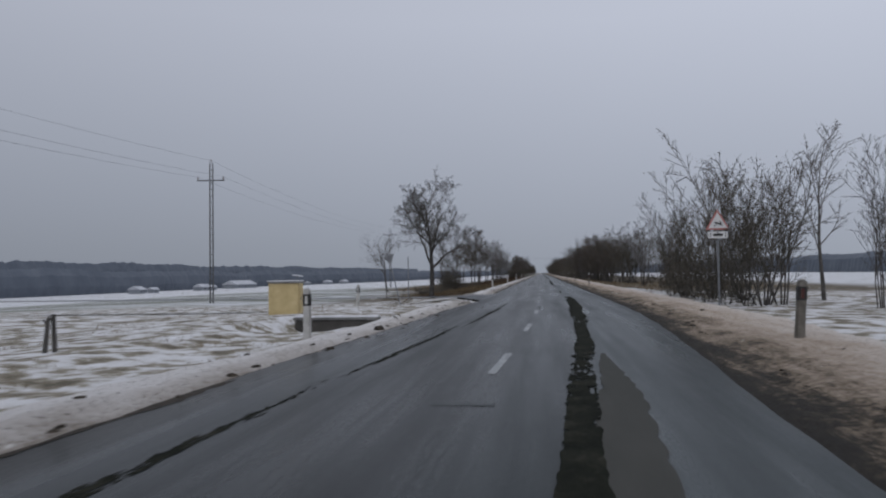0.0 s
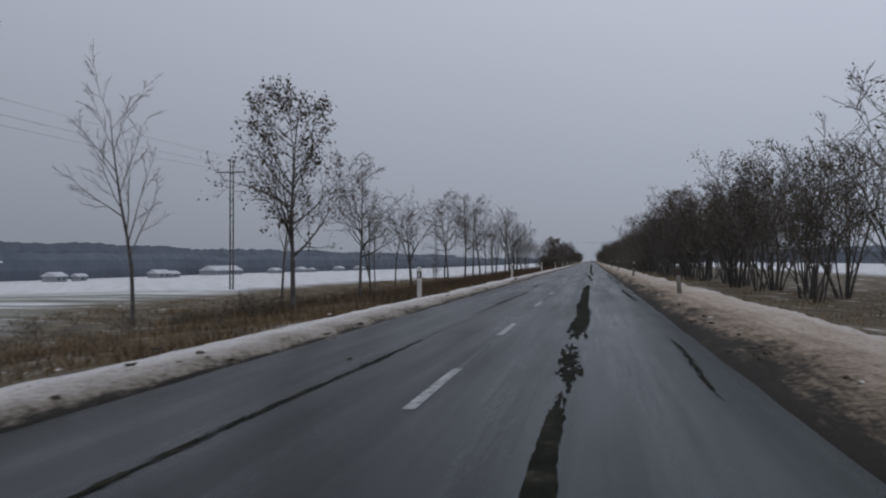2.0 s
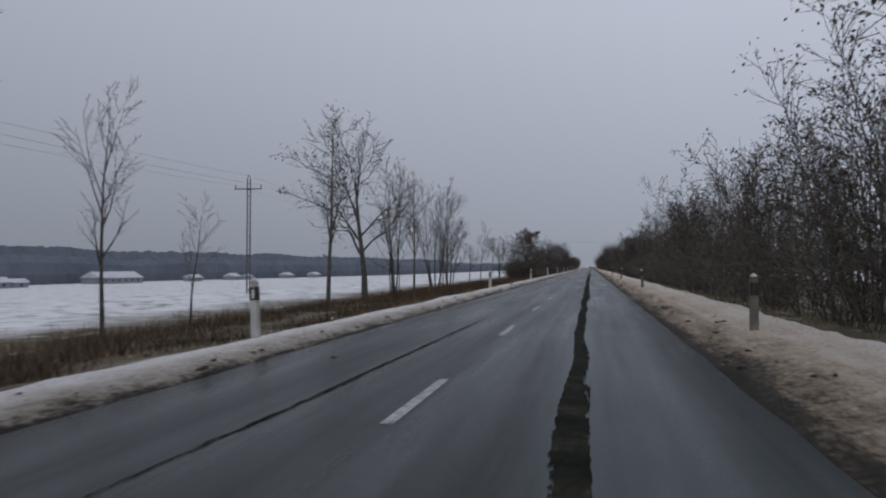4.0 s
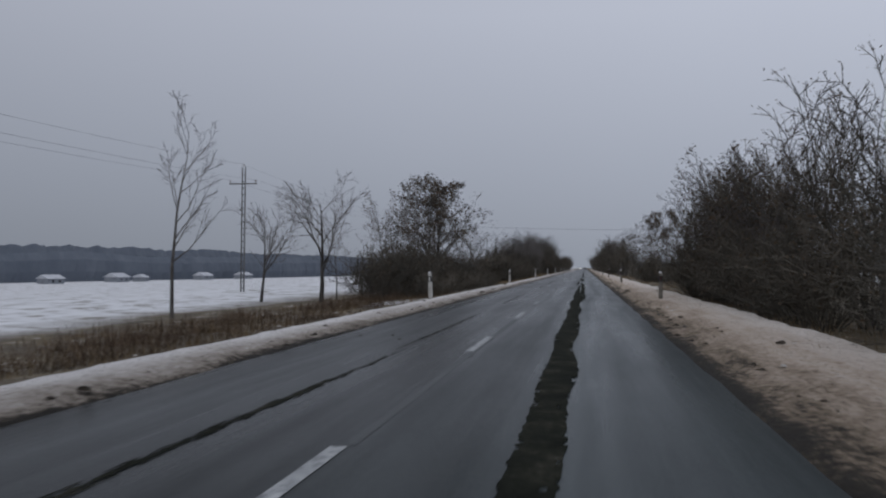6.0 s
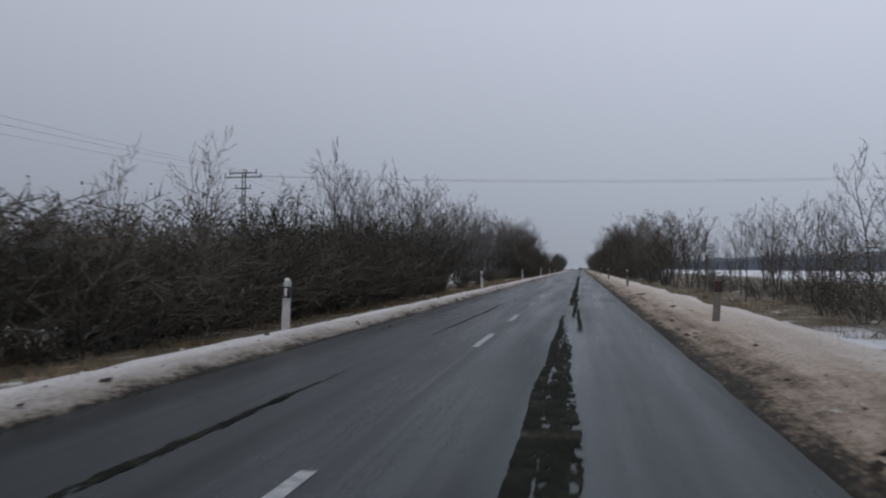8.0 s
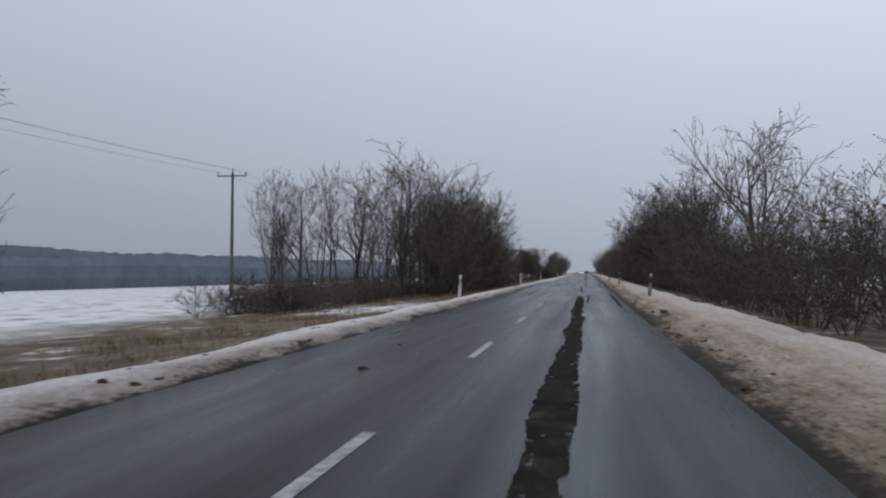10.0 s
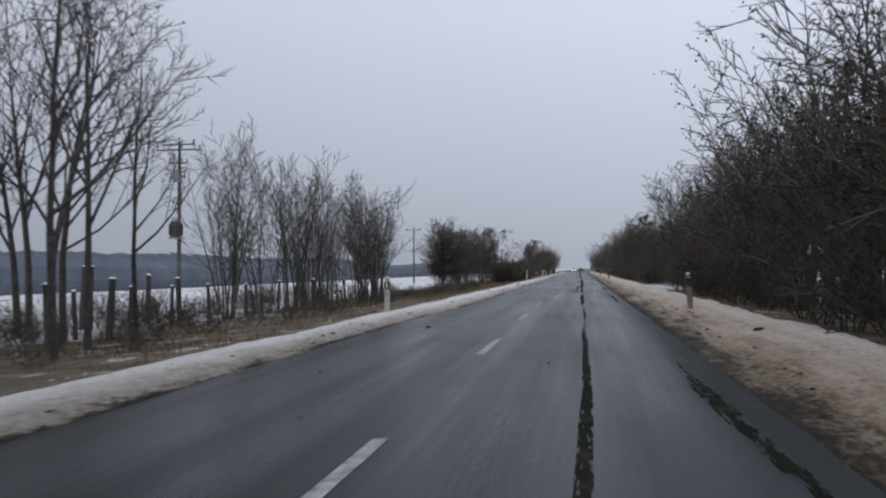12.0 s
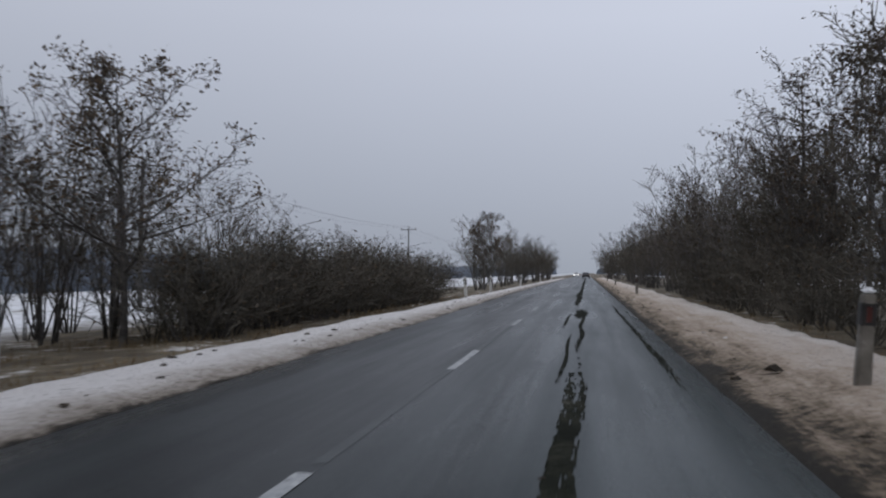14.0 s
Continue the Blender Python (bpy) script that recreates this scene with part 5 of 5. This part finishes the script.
POLES = [(-27.4, 59.0, 12.0, 10.5, False, True), (-26.2, 127.2, 10.3, 9.3, False, True), (-26.0, 204, 9.6, 8.7, False, True), (-26.0, 278.5, 10.4, 9.0, False, True), (-25.2, 352.6, 10.0, 9.6, True, True),
         (-24.8, 424, 9.7, 9.4, False, False), (-25, 493, 11.0, 10.4, True, False), (-25, 564, 8.9, 8.6, False, False), (-25, 633, 9.0, 8.7, False, False), (-25, 699, 9.0, 8.7, False, False)]
for x, y, h, az, dbl, lat in POLES:
    pole = make_pole(h, az, dbl, lat)
    pole.matrix_basis = pose(x, y, ground_z(x, y) - 0.1, 0, 0, 3)
    if y == 493:
        add_transformer(pole, 5.0)


def wire(name, a, b, sag, r=0.007):
    a, b = Vector(a), Vector(b)
    pts = []
    for k in range(13):
        f = k / 12
        q = a.lerp(b, f)
        q.z -= 4 * sag * f * (1 - f)
        pts.append(np.array(q))
    segs = [(pts[k], pts[k + 1], r, r, 9) for k in range(12)]  # one connected tube
    return tagged(mesh_object(name, *tubes(segs, r), M_WIRE), "thin dark overhead power cable", "cable", "power cables")


for (x0, y0, h0, a0, _, _), (x1, y1, h1, a1, _, _) in zip([(-25.9, -20, 10.4, 9.0, 0, 0)] + POLES[:-1], POLES):
    for dx, hi in ((-1.1, 0), (1.1, 0), (0, 1)):
        z0, z1 = (h0 + 0.2, h1 + 0.2) if hi else (a0 + 0.3, a1 + 0.3)
        wire("power_cable", (x0 + dx, y0 - 0.1, z0 + ground_z(x0, y0) - 0.1), (x1 + dx, y1 - 0.1, z1 + ground_z(x1, y1) - 0.1), 0.9)
far_pole = make_pole(9.6, 9.0, False, False)
far_pole.matrix_basis = pose(48, 361, ground_z(48, 361), 0, 0, 80)
for d in (-1.2, 0, 1.2):
    wire("power_cable", (-25.2, 352.6 + 0.3 * d, 8.8), (48, 361 + d, 8.9), 0.8)


# ---- junction: utility hut, culvert, signs, stakes ----
hut = thing("utility_hut", "small yellow painted utility hut with flat roof", "utility hut", (-9.15, 26.1, -0.16), rz=8)
part("wall", box(bmesh.new(), (1.08, 0.95, 1.25), (0, 0, 0.60), bevel=0.02), M_YELLOW, hut)
part("roof_slab", box(bmesh.new(), (1.18, 1.05, 0.07), (0, 0, 1.24), bevel=0.015), M_CONCRETE, hut, "grey flat roof slab")
part("roof_snow", box(bmesh.new(), (1.15, 1.02, 0.035), (0, 0, 1.29), bevel=0.012), M_SNOW, hut, "thin layer of snow")
door = part("door", box(bmesh.new(), (0.03, 0.65, 0.95), (0.55, 0.03, 0.58), bevel=0.008), M_YELLOW, hut)
part("door_handle", box(bmesh.new(), (0.03, 0.03, 0.12), (0.575, -0.2, 0.65), bevel=0.006), M_STEEL, door)
part("plinth", box(bmesh.new(), (1.14, 1.01, 0.5), (0, 0, -0.18), bevel=0.01), M_CONCRETE, hut)

culvert = thing("culvert", "concrete culvert headwall topped with snow over a dark ditch", "culvert", (-6.4, 23.15, -0.16))
part("headwall", box(bmesh.new(), (2.7, 0.35, 1.2), (0, 0, -0.55), bevel=0.03), M_DARKCON, culvert)
part("coping", box(bmesh.new(), (2.8, 0.45, 0.08), (0, 0, 0.08), bevel=0.02), M_CONCRETE, culvert)
part("coping_snow", box(bmesh.new(), (2.77, 0.42, 0.05), (0, 0, 0.14), bevel=0.02), M_SNOW, culvert, "snow on the coping")
part("wing_wall", box(bmesh.new(), (0.25, 0.7, 0.6), (-1.22, -0.5, -0.8), bevel=0.03), M_DARKCON, culvert)

warn = thing("warning_sign", "triangular red bordered deer warning sign on a steel post", "road sign", (6.9, 29.5, 0.0))
part("post", rod(bmesh.new(), (0, 0, -0.3), (0, 0, 3.45), 0.035, n=10), M_STEEL, warn)


def triangle(bm, side, depth, y, z, down=False):
    s = -1 if down else 1
    hgt = side * 0.866
    pts = [(-side / 2, -hgt / 3 * s), (side / 2, -hgt / 3 * s), (0, 2 * hgt / 3 * s)]
    front = [bm.verts.new((x, y - depth / 2, z + zz)) for x, zz in pts]
    back = [bm.verts.new((x, y + depth / 2, z + zz)) for x, zz in pts]
    bm.faces.new(front if not down else front[::-1])
    bm.faces.new(back[::-1] if not down else back)
    for k in range(3):
        k2 = (k + 1) % 3
        bm.faces.new((front[k2], front[k], back[k], back[k2]))
    bmesh.ops.recalc_face_normals(bm, faces=bm.faces)
    return bm


plate = part("plate", triangle(bmesh.new(), 0.9, 0.015, -0.045, 3.12), M_RED, warn, "red triangular border")
part("face", triangle(bmesh.new(), 0.70, 0.008, -0.058, 3.12), M_SIGNWHITE, plate, "white field")
bm = bmesh.new()
box(bm, (0.24, 0.006, 0.07), (0.0, -0.066, 3.10), Matrix.Rotation(radians(18), 4, "Y"), bevel=0.002)
box(bm, (0.03, 0.006, 0.12), (0.10, -0.066, 3.14), Matrix.Rotation(radians(-30), 4, "Y"))
box(bm, (0.14, 0.006, 0.025), (-0.10, -0.066, 3.02), Matrix.Rotation(radians(-35), 4, "Y"))
box(bm, (0.14, 0.006, 0.025), (0.13, -0.066, 3.05), Matrix.Rotation(radians(25), 4, "Y"))
part("symbol", bm, M_BLACK, plate, "black leaping animal symbol")
sub = part("sub_plate", box(bmesh.new(), (0.72, 0.015, 0.26), (0, -0.045, 2.66), bevel=0.006), M_SIGNWHITE, warn, "small white plate")
bm = bmesh.new()
for x in (-0.28, 0.28):
    box(bm, (0.025, 0.006, 0.16), (x, -0.057, 2.66))
    triangle(bm, 0.09, 0.006, -0.057, 2.74)
box(bm, (0.36, 0.006, 0.09), (0, -0.057, 2.66))
part("lettering", bm, M_BLACK, sub, "dark bars of lettering")

give = thing("give_way_sign", "leaning triangular give way sign seen from behind", "road sign", (-7.2, 38.3, ground_z(-7.2, 38.3) - 0.2), rz=8)
give.matrix_basis = give.matrix_basis @ pose(0, 0, 0, 0, -13, 0)
part("post", rod(bmesh.new(), (0, 0, 0), (0, 0, 3.0), 0.032, n=10), M_STEEL, give)
part("plate", triangle(bmesh.new(), 0.62, 0.015, -0.04, 2.75, True), M_STEEL, give, "bare grey back of the plate")
part("bracket", box(bmesh.new(), (0.4, 0.03, 0.03), (0, -0.055, 2.8), bevel=0.004), M_STEEL, give)
thin = thing("marker_pole", "thin bare steel marker pole by the junction", "pole", (-8.4, 47.0, ground_z(-8.4, 47.0) - 0.2))
part("shaft", rod(bmesh.new(), (0, 0, 0), (0, 0, 3.0), 0.03, n=8), M_STEEL, thin)
part("cap", rod(bmesh.new(), (0, 0, 3.0), (0, 0, 3.05), 0.036, 0.02, n=8), M_STEEL, thin)
for x, y, h, ln in ((-9.2, 12.9, 0.75, 6), (-9.05, 13.0, 0.8, -3)):
    st = thing("wooden_stake", "short dark weathered wooden stake", "stake", (x, y, ground_z(x, y) - 0.1), "stakes")
    st.matrix_basis = st.matrix_basis @ pose(0, 0, 0, 0, ln, 0)
    part("shaft", rod(bmesh.new(), (0, 0, 0), (0, 0, h), 0.05, 0.04, n=7), M_WOOD, st)
    part("stub", rod(bmesh.new(), (0, 0, h * 0.8), (-0.10, 0, h * 0.95), 0.025, 0.02, n=6), M_WOOD, st)

# pasture fence
FENCE = [(-13.4 + 0.3 * math.sin(k), 461 + 3.0 * k, 1.45) for k in range(14)] + [(-11.0, 481.1, 1.5), (-11.2, 463.5, 1.6), (-10.6, 520.0, 1.6), (-11, 465.5, 1.7), (-16.5, 472, 2.3), (-15.1, 473.8, 1.9), (-14.5, 475.1, 1.8)]
for k, (x, y, h) in enumerate(FENCE):
    f = thing("fence_post", "weathered grey wooden fence post with snow on top", "fence post", (x, y, ground_z(x, y) - 0.15), "fence posts", rz=k * 17)
    f.matrix_basis = f.matrix_basis @ pose(0, 0, 0, 2 * math.sin(k), 2.5 * math.cos(k * 1.7), 0)
    r = 0.075 if k < 14 else (0.24 if h > 2 else 0.11)
    part("shaft", rod(bmesh.new(), (0, 0, 0), (0, 0, h + 0.15), r, r * 0.85, n=8), M_WOOD, f)
    part("snow_cap", rod(bmesh.new(), (0, 0, h + 0.14), (0, 0, h + 0.19), r * 0.95, r * 0.5, n=8), M_SNOW, f)
for z in (0.5, 0.9, 1.3):
    wire("fence_wire", (-13.4, 461, ground_z(-13.4, 461) + z), (-13.4, 500, ground_z(-13.4, 500) + z), 0.05, 0.006)


# ---- distance: woods and houses ----
def far_woods(name, path, height, label):
    """A bank of distant trees along a path, with an uneven top, one hull of many faces."""
    verts, faces = [], []
    pts = []
    for (x0, y0), (x1, y1) in zip(path, path[1:]):
        n = max(1, int(math.hypot(x1 - x0, y1 - y0) / 1.6))
        pts += [(x0 + (x1 - x0) * k / n, y0 + (y1 - y0) * k / n) for k in range(n)]
    prof = [(-3.0, 0.0), (-3.4, 0.35), (-2.6, 0.72), (-0.8, 0.97), (1.0, 0.94), (3.2, 0.7), (4.0, 0.0)]
    for k, (x, y) in enumerate(pts):
        a, b = pts[max(0, k - 1)], pts[min(len(pts) - 1, k + 1)]
        t = Vector((b[0] - a[0], b[1] - a[1], 0)).normalized()
        side = Vector((t.y, -t.x, 0))
        h = height * (1 + 0.16 * noise.noise(Vector((x * 0.02, y * 0.02, 1))) + 0.07 * noise.noise(Vector((x * 0.16, y * 0.16, 4))) + 0.04 * noise.noise(Vector((x * 0.7, y * 0.7, 6))))
        for o, f in prof:
            j = 0.6 * noise.noise(Vector((x * 0.5, y * 0.5, f * 9)))
            q = Vector((x, y, 0)) - side * (o * 1.2 + j)
            verts.append((q.x, q.y, float(np.interp(q.x, XS, ZS)) - 0.3 + h * f))
    n = len(prof)
    for k in range(len(pts) - 1):
        for i in range(n - 1):
            faces.append((k * n + i, k * n + i + 1, (k + 1) * n + i + 1, (k + 1) * n + i))
    return tagged(mesh_object(name, verts, faces, M_HAZED_WOODS), label, "woods", kind="stuff")


far_woods("distant_woods", [(-185, -150), (-178, 150), (-172, 420), (-150, 520), (-128, 640), (-122, 900), (-90, 1200), (-40, 1500)], 9.8, "distant bank of bare woods with haze tinted in blue-grey")
far_woods("distant_woods", [(-230, -150), (-225, 300), (-210, 700), (-170, 1000)], 14.5, "distant wooded rise with haze tinted in blue-grey")
far_woods("distant_woods", [(150, -50), (140, 300), (120, 700), (60, 1300), (20, 1600)], 9.0, "distant bank of bare woods with haze tinted in blue-grey")


def make_house(w, d, h, roof, windows):
    ho = new("house")
    tagged(ho, "distant low pale house with a snow covered roof", "house", "distant houses")
    part("wall", box(bmesh.new(), (d, w, h), (0, 0, h / 2)), M_WALL, ho)
    bm = bmesh.new()
    vs = [bm.verts.new(v) for v in [(-d / 2 - 0.4, -w / 2 - 0.4, h - 0.1), (d / 2 + 0.4, -w / 2 - 0.4, h - 0.1), (d / 2 + 0.4, w / 2 + 0.4, h - 0.1), (-d / 2 - 0.4, w / 2 + 0.4, h - 0.1), (0, -w / 2 - 0.4, h + roof), (0, w / 2 + 0.4, h + roof)]]
    for f in ((0, 1, 4), (1, 2, 5, 4), (2, 3, 5), (3, 0, 4, 5), (3, 2, 1, 0)):
        bm.faces.new([vs[k] for k in f])
    part("roof", bm, M_ROOFSNOW, ho, "snow covered gable roof")
    for k in range(windows):
        y = -w / 2 + w * (k + 0.7) / (windows + 0.4)
        wd = part("window", box(bmesh.new(), (0.06, 0.8, 0.8), (d / 2 + 0.02, y, h * 0.55), bevel=0.01), M_WALL, ho)
        part("pane", box(bmesh.new(), (0.04, 0.64, 0.64), (d / 2 + 0.045, y, h * 0.55)), M_GLASS, wd, "dark window pane")
    return ho


for x, y, w, d, h, rf, nw in [(-152, 262, 5, 4.5, 1.8, 1.2, 2), (-150, 270, 3, 3, 1.6, 0.8, 1), (-150, 312, 6, 5, 1.8, 1.3, 2), (-150, 320, 4, 4, 1.6, 1.0, 1), (-158, 372, 18, 9, 2.2, 2.0, 6), (-150, 410, 5, 5, 1.7, 1.1, 2), (-148, 438, 6, 5, 1.8, 1.3, 2), (-146, 448, 4, 4, 1.6, 1.0, 1), (-144, 486, 6, 5, 1.8, 1.2, 2), (-140, 512, 6, 5, 1.8, 1.2, 2)]:
    ho = make_house(w, d, h, rf, nw)
    ho.matrix_basis = pose(x, y, float(np.interp(x, XS, ZS)) - 0.1, 0, 0, (x * 7) % 30 - 15)
shelter = thing("bus_shelter", "small white roofed shelter on thin posts in the field", "shelter", (-40, 118, ground_z(-40, 118)))
part("roof", box(bmesh.new(), (1.6, 1.2, 0.12), (0, 0, 2.6), Matrix.Rotation(radians(8), 4, "Y"), bevel=0.03), M_SNOW, shelter)
for s in (-1, 1):
    part("post", rod(bmesh.new(), (0.1 * s, 0, -0.1), (0.1 * s, 0, 2.6), 0.05), M_STEEL, shelter)


# ---- cars far ahead ----
def make_car(name, label, paint, lights):
    c = new(name)
    tagged(c, label, "car")
    bm = bmesh.new()
    prof = [(-2.1, 0.35), (-2.15, 0.75), (-1.95, 0.95), (-1.3, 1.02), (-0.7, 1.42), (0.8, 1.45), (1.5, 1.05), (2.05, 0.95), (2.15, 0.6), (2.1, 0.35)]
    rows = []
    for x, inset in ((-0.85, 0.10), (-0.6, 0.0), (0.6, 0.0), (0.85, 0.10)):
        rows.append([bm.verts.new((x * (1 - 0.18 * max(0, z - 0.95) / 0.5), y, z - inset * 0.3)) for y, z in prof])
    for a, b2 in zip(rows, rows[1:]):
        for k in range(len(prof)):
            k2 = (k + 1) % len(prof)
            bm.faces.new((a[k], a[k2], b2[k2], b2[k]))
    bm.faces.new(rows[0])
    bm.faces.new(rows[-1][::-1])
    bmesh.ops.recalc_face_normals(bm, faces=bm.faces)
    part("body", bm, paint, c)
    part("windscreen", box(bmesh.new(), (1.25, 0.04, 0.42), (0, -1.03, 1.23), Matrix.Rotation(radians(-56), 4, "X")), M_GLASS, c, "dark glass")
    for x in (-0.8, 0.8):
        for y in (-1.35, 1.35):
            bm = rod(bmesh.new(), (x - 0.1, y, 0.31), (x + 0.1, y, 0.31), 0.31, n=14)
            wh = part("wheel", bm, M_BLACK, c, "black tyre")
            part("rim", rod(bmesh.new(), (x - 0.11, y, 0.31), (x + 0.11, y, 0.31), 0.18, n=10), M_STEEL, wh)
    for x in (-0.62, 0.62):
        part("headlight" if lights else "tail_light", box(bmesh.new(), (0.32, 0.08, 0.18), (x, -2.13, 0.72), bevel=0.03), M_LAMP if lights else M_REFLRED, c, "lit headlight" if lights else "red tail light")
    return c


make_car("oncoming_car", "white oncoming car with lit headlights on the road", M_CARBODY, True).matrix_basis = pose(-1.35, 752, 0.0)
make_car("car_ahead", "dark car further along the road", M_BLACK, False).matrix_basis = pose(1.6, 705, 0.0)


# ---- dry grass, weeds and clods ----
def blades(name, count, area, height, width, material, label, seed, dens=0.0):
    """Single dry blades in tufts over a stretch of ground. area: x0, x1, y0, y1."""
    rng = np.random.default_rng(seed)
    verts, faces = [], []
    x0, x1, y0, y1 = area
    tufts = max(1, count // 14)
    for _ in range(tufts):
        cx, cy = rng.uniform(x0, x1), rng.uniform(y0, y1)
        if noise.noise(Vector((cx * 0.35, cy * 0.35, seed))) < dens:
            continue
        z = ground_z(cx, cy) - 0.02
        th = height * rng.uniform(0.25, 1.25)
        for _ in range(14):
            bx, by = cx + rng.normal() * 0.24, cy + rng.normal() * 0.24
            a, l = rng.uniform(0, 6.28), rng.normal() * 0.9 * th
            h = th * rng.uniform(0.3, 1.2)
            dx, dy = math.cos(a) * width, math.sin(a) * width
            s = len(verts)
            verts += [(bx - dx, by - dy, z), (bx + dx, by + dy, z), (bx + math.sin(a) * l, by - math.cos(a) * l, z + h)]
            faces.append((s, s + 1, s + 2))
    return tagged(mesh_object(name, verts, faces, material), label, "grass", kind="stuff")


blades("dry_grass", 64000, (-11.5, -4.5, 48, 262), 0.24, 0.008, M_GRASS, "dry straw coloured roadside grass", 3, -0.15)
blades("rusty_weeds", 18000, (-9, -4.9, 52, 92), 0.32, 0.008, M_REDGRASS, "rust brown withered weeds in the ditch", 24, -0.1)
blades("dry_grass", 26000, (-11, -4.7, 56, 98), 0.3, 0.009, M_GRASS, "dry straw coloured roadside grass", 31, -0.25)
blades("rusty_weeds", 90000, (-11, -4.9, 92, 215), 0.5, 0.009, M_REDGRASS, "rust brown withered weeds in the ditch", 4, -0.12)
blades("rusty_weeds", 26000, (-11, -4.9, 215, 262), 0.5, 0.008, M_REDGRASS, "rust brown withered weeds in the ditch", 14, 0.0)
blades("dry_grass", 9000, (-16, -5.0, -5, 38), 0.14, 0.010, M_GRASS, "short dry grass poking through snow", 5, 0.0)
blades("dry_grass", 60000, (-11, -4.6, 284, 420), 0.24, 0.008, M_GRASS, "dry straw coloured roadside grass", 6, -0.1)
blades("dry_grass", 70000, (-12, -4.6, 420, 570), 0.22, 0.008, M_GRASS, "dry straw coloured roadside grass", 7, -0.1)
blades("dry_grass", 64000, (5.2, 9.5, 40, 345), 0.24, 0.008, M_GRASS, "dry straw coloured roadside grass", 8, -0.15)
blades("dry_grass", 30000, (9.5, 24, 262, 330), 0.2, 0.009, M_GRASS, "dry straw coloured field grass", 19, -0.2)
blades("dry_grass", 30000, (9.5, 22, 60, 110), 0.2, 0.009, M_GRASS, "dry straw coloured field grass", 20, -0.2)
blades("dry_grass", 50000, (-20, -9, 95, 165), 0.22, 0.009, M_GRASS, "dry straw coloured field grass", 25, -0.2)
blades("dry_grass", 16000, (-14, -6, 478, 522), 0.3, 0.009, M_GRASS, "dry straw coloured roadside grass", 26, -0.2)
blades("dry_grass", 28800, (5.2, 8.5, 345, 570), 0.22, 0.008, M_GRASS, "dry straw coloured roadside grass", 9, -0.1)


def clods(name, count, bands, size, material, label, seed):
    rng = np.random.default_rng(seed)
    verts, faces = [], []
    for _ in range(count):
        x0, x1, z = bands[rng.integers(len(bands))]
        c = np.array([rng.uniform(x0, x1), rng.uniform(-4, 620), z])
        c[0] += bend(c[1])
        if x0 < -2.7 and 36 < c[1] < 50:
            continue
        r = size * rng.uniform(0.4, 1.4) ** 1.5
        s = len(verts)
        for p in ((1, 0, 0), (-1, 0, 0), (0, 1, 0), (0, -1, 0), (0.1, 0, 0.5), (0.5, 0.5, 0.4), (-0.5, -0.4, 0.4)):
            verts.append(c + np.array(p) * r * rng.uniform(0.6, 1.3))
        for f in ((0, 5, 2), (2, 4, 1), (1, 6, 3), (3, 4, 0), (0, 4, 5), (5, 4, 2), (1, 4, 6), (6, 4, 3)):
            faces.append(tuple(s + k for k in f))
    return tagged(mesh_object(name, verts, faces, material), label, "clods", kind="stuff")


clods("mud_clods", 2400, [(-4.4, -2.9, 0.08), (-3.6, -2.8, 0.06), (3.4, 4.9, 0.12), (3.3, 4.0, 0.08)], 0.05, M_MUD, "dark clods of mud on the snow banks", 21)
clods("road_clods", 90, [(-2.4, -0.6, 0.0), (1.0, 2.0, 0.0)], 0.03, M_MUD, "small dark clods on the asphalt", 22)
clods("snow_lumps", 1500, [(-4.5, -3.0, 0.07), (3.7, 5.0, 0.13)], 0.035, M_LUMP, "lumps of old ploughed snow", 23)
clods("large_clods", 80, [(-4.2, -3.0, 0.08), (3.8, 4.9, 0.13)], 0.10, M_MUD, "large dark clods of mud on the snow banks", 27)
clods("large_clods", 40, [(-2.5, -0.8, 0.0)], 0.06, M_MUD, "dark clods of mud on the asphalt", 29)
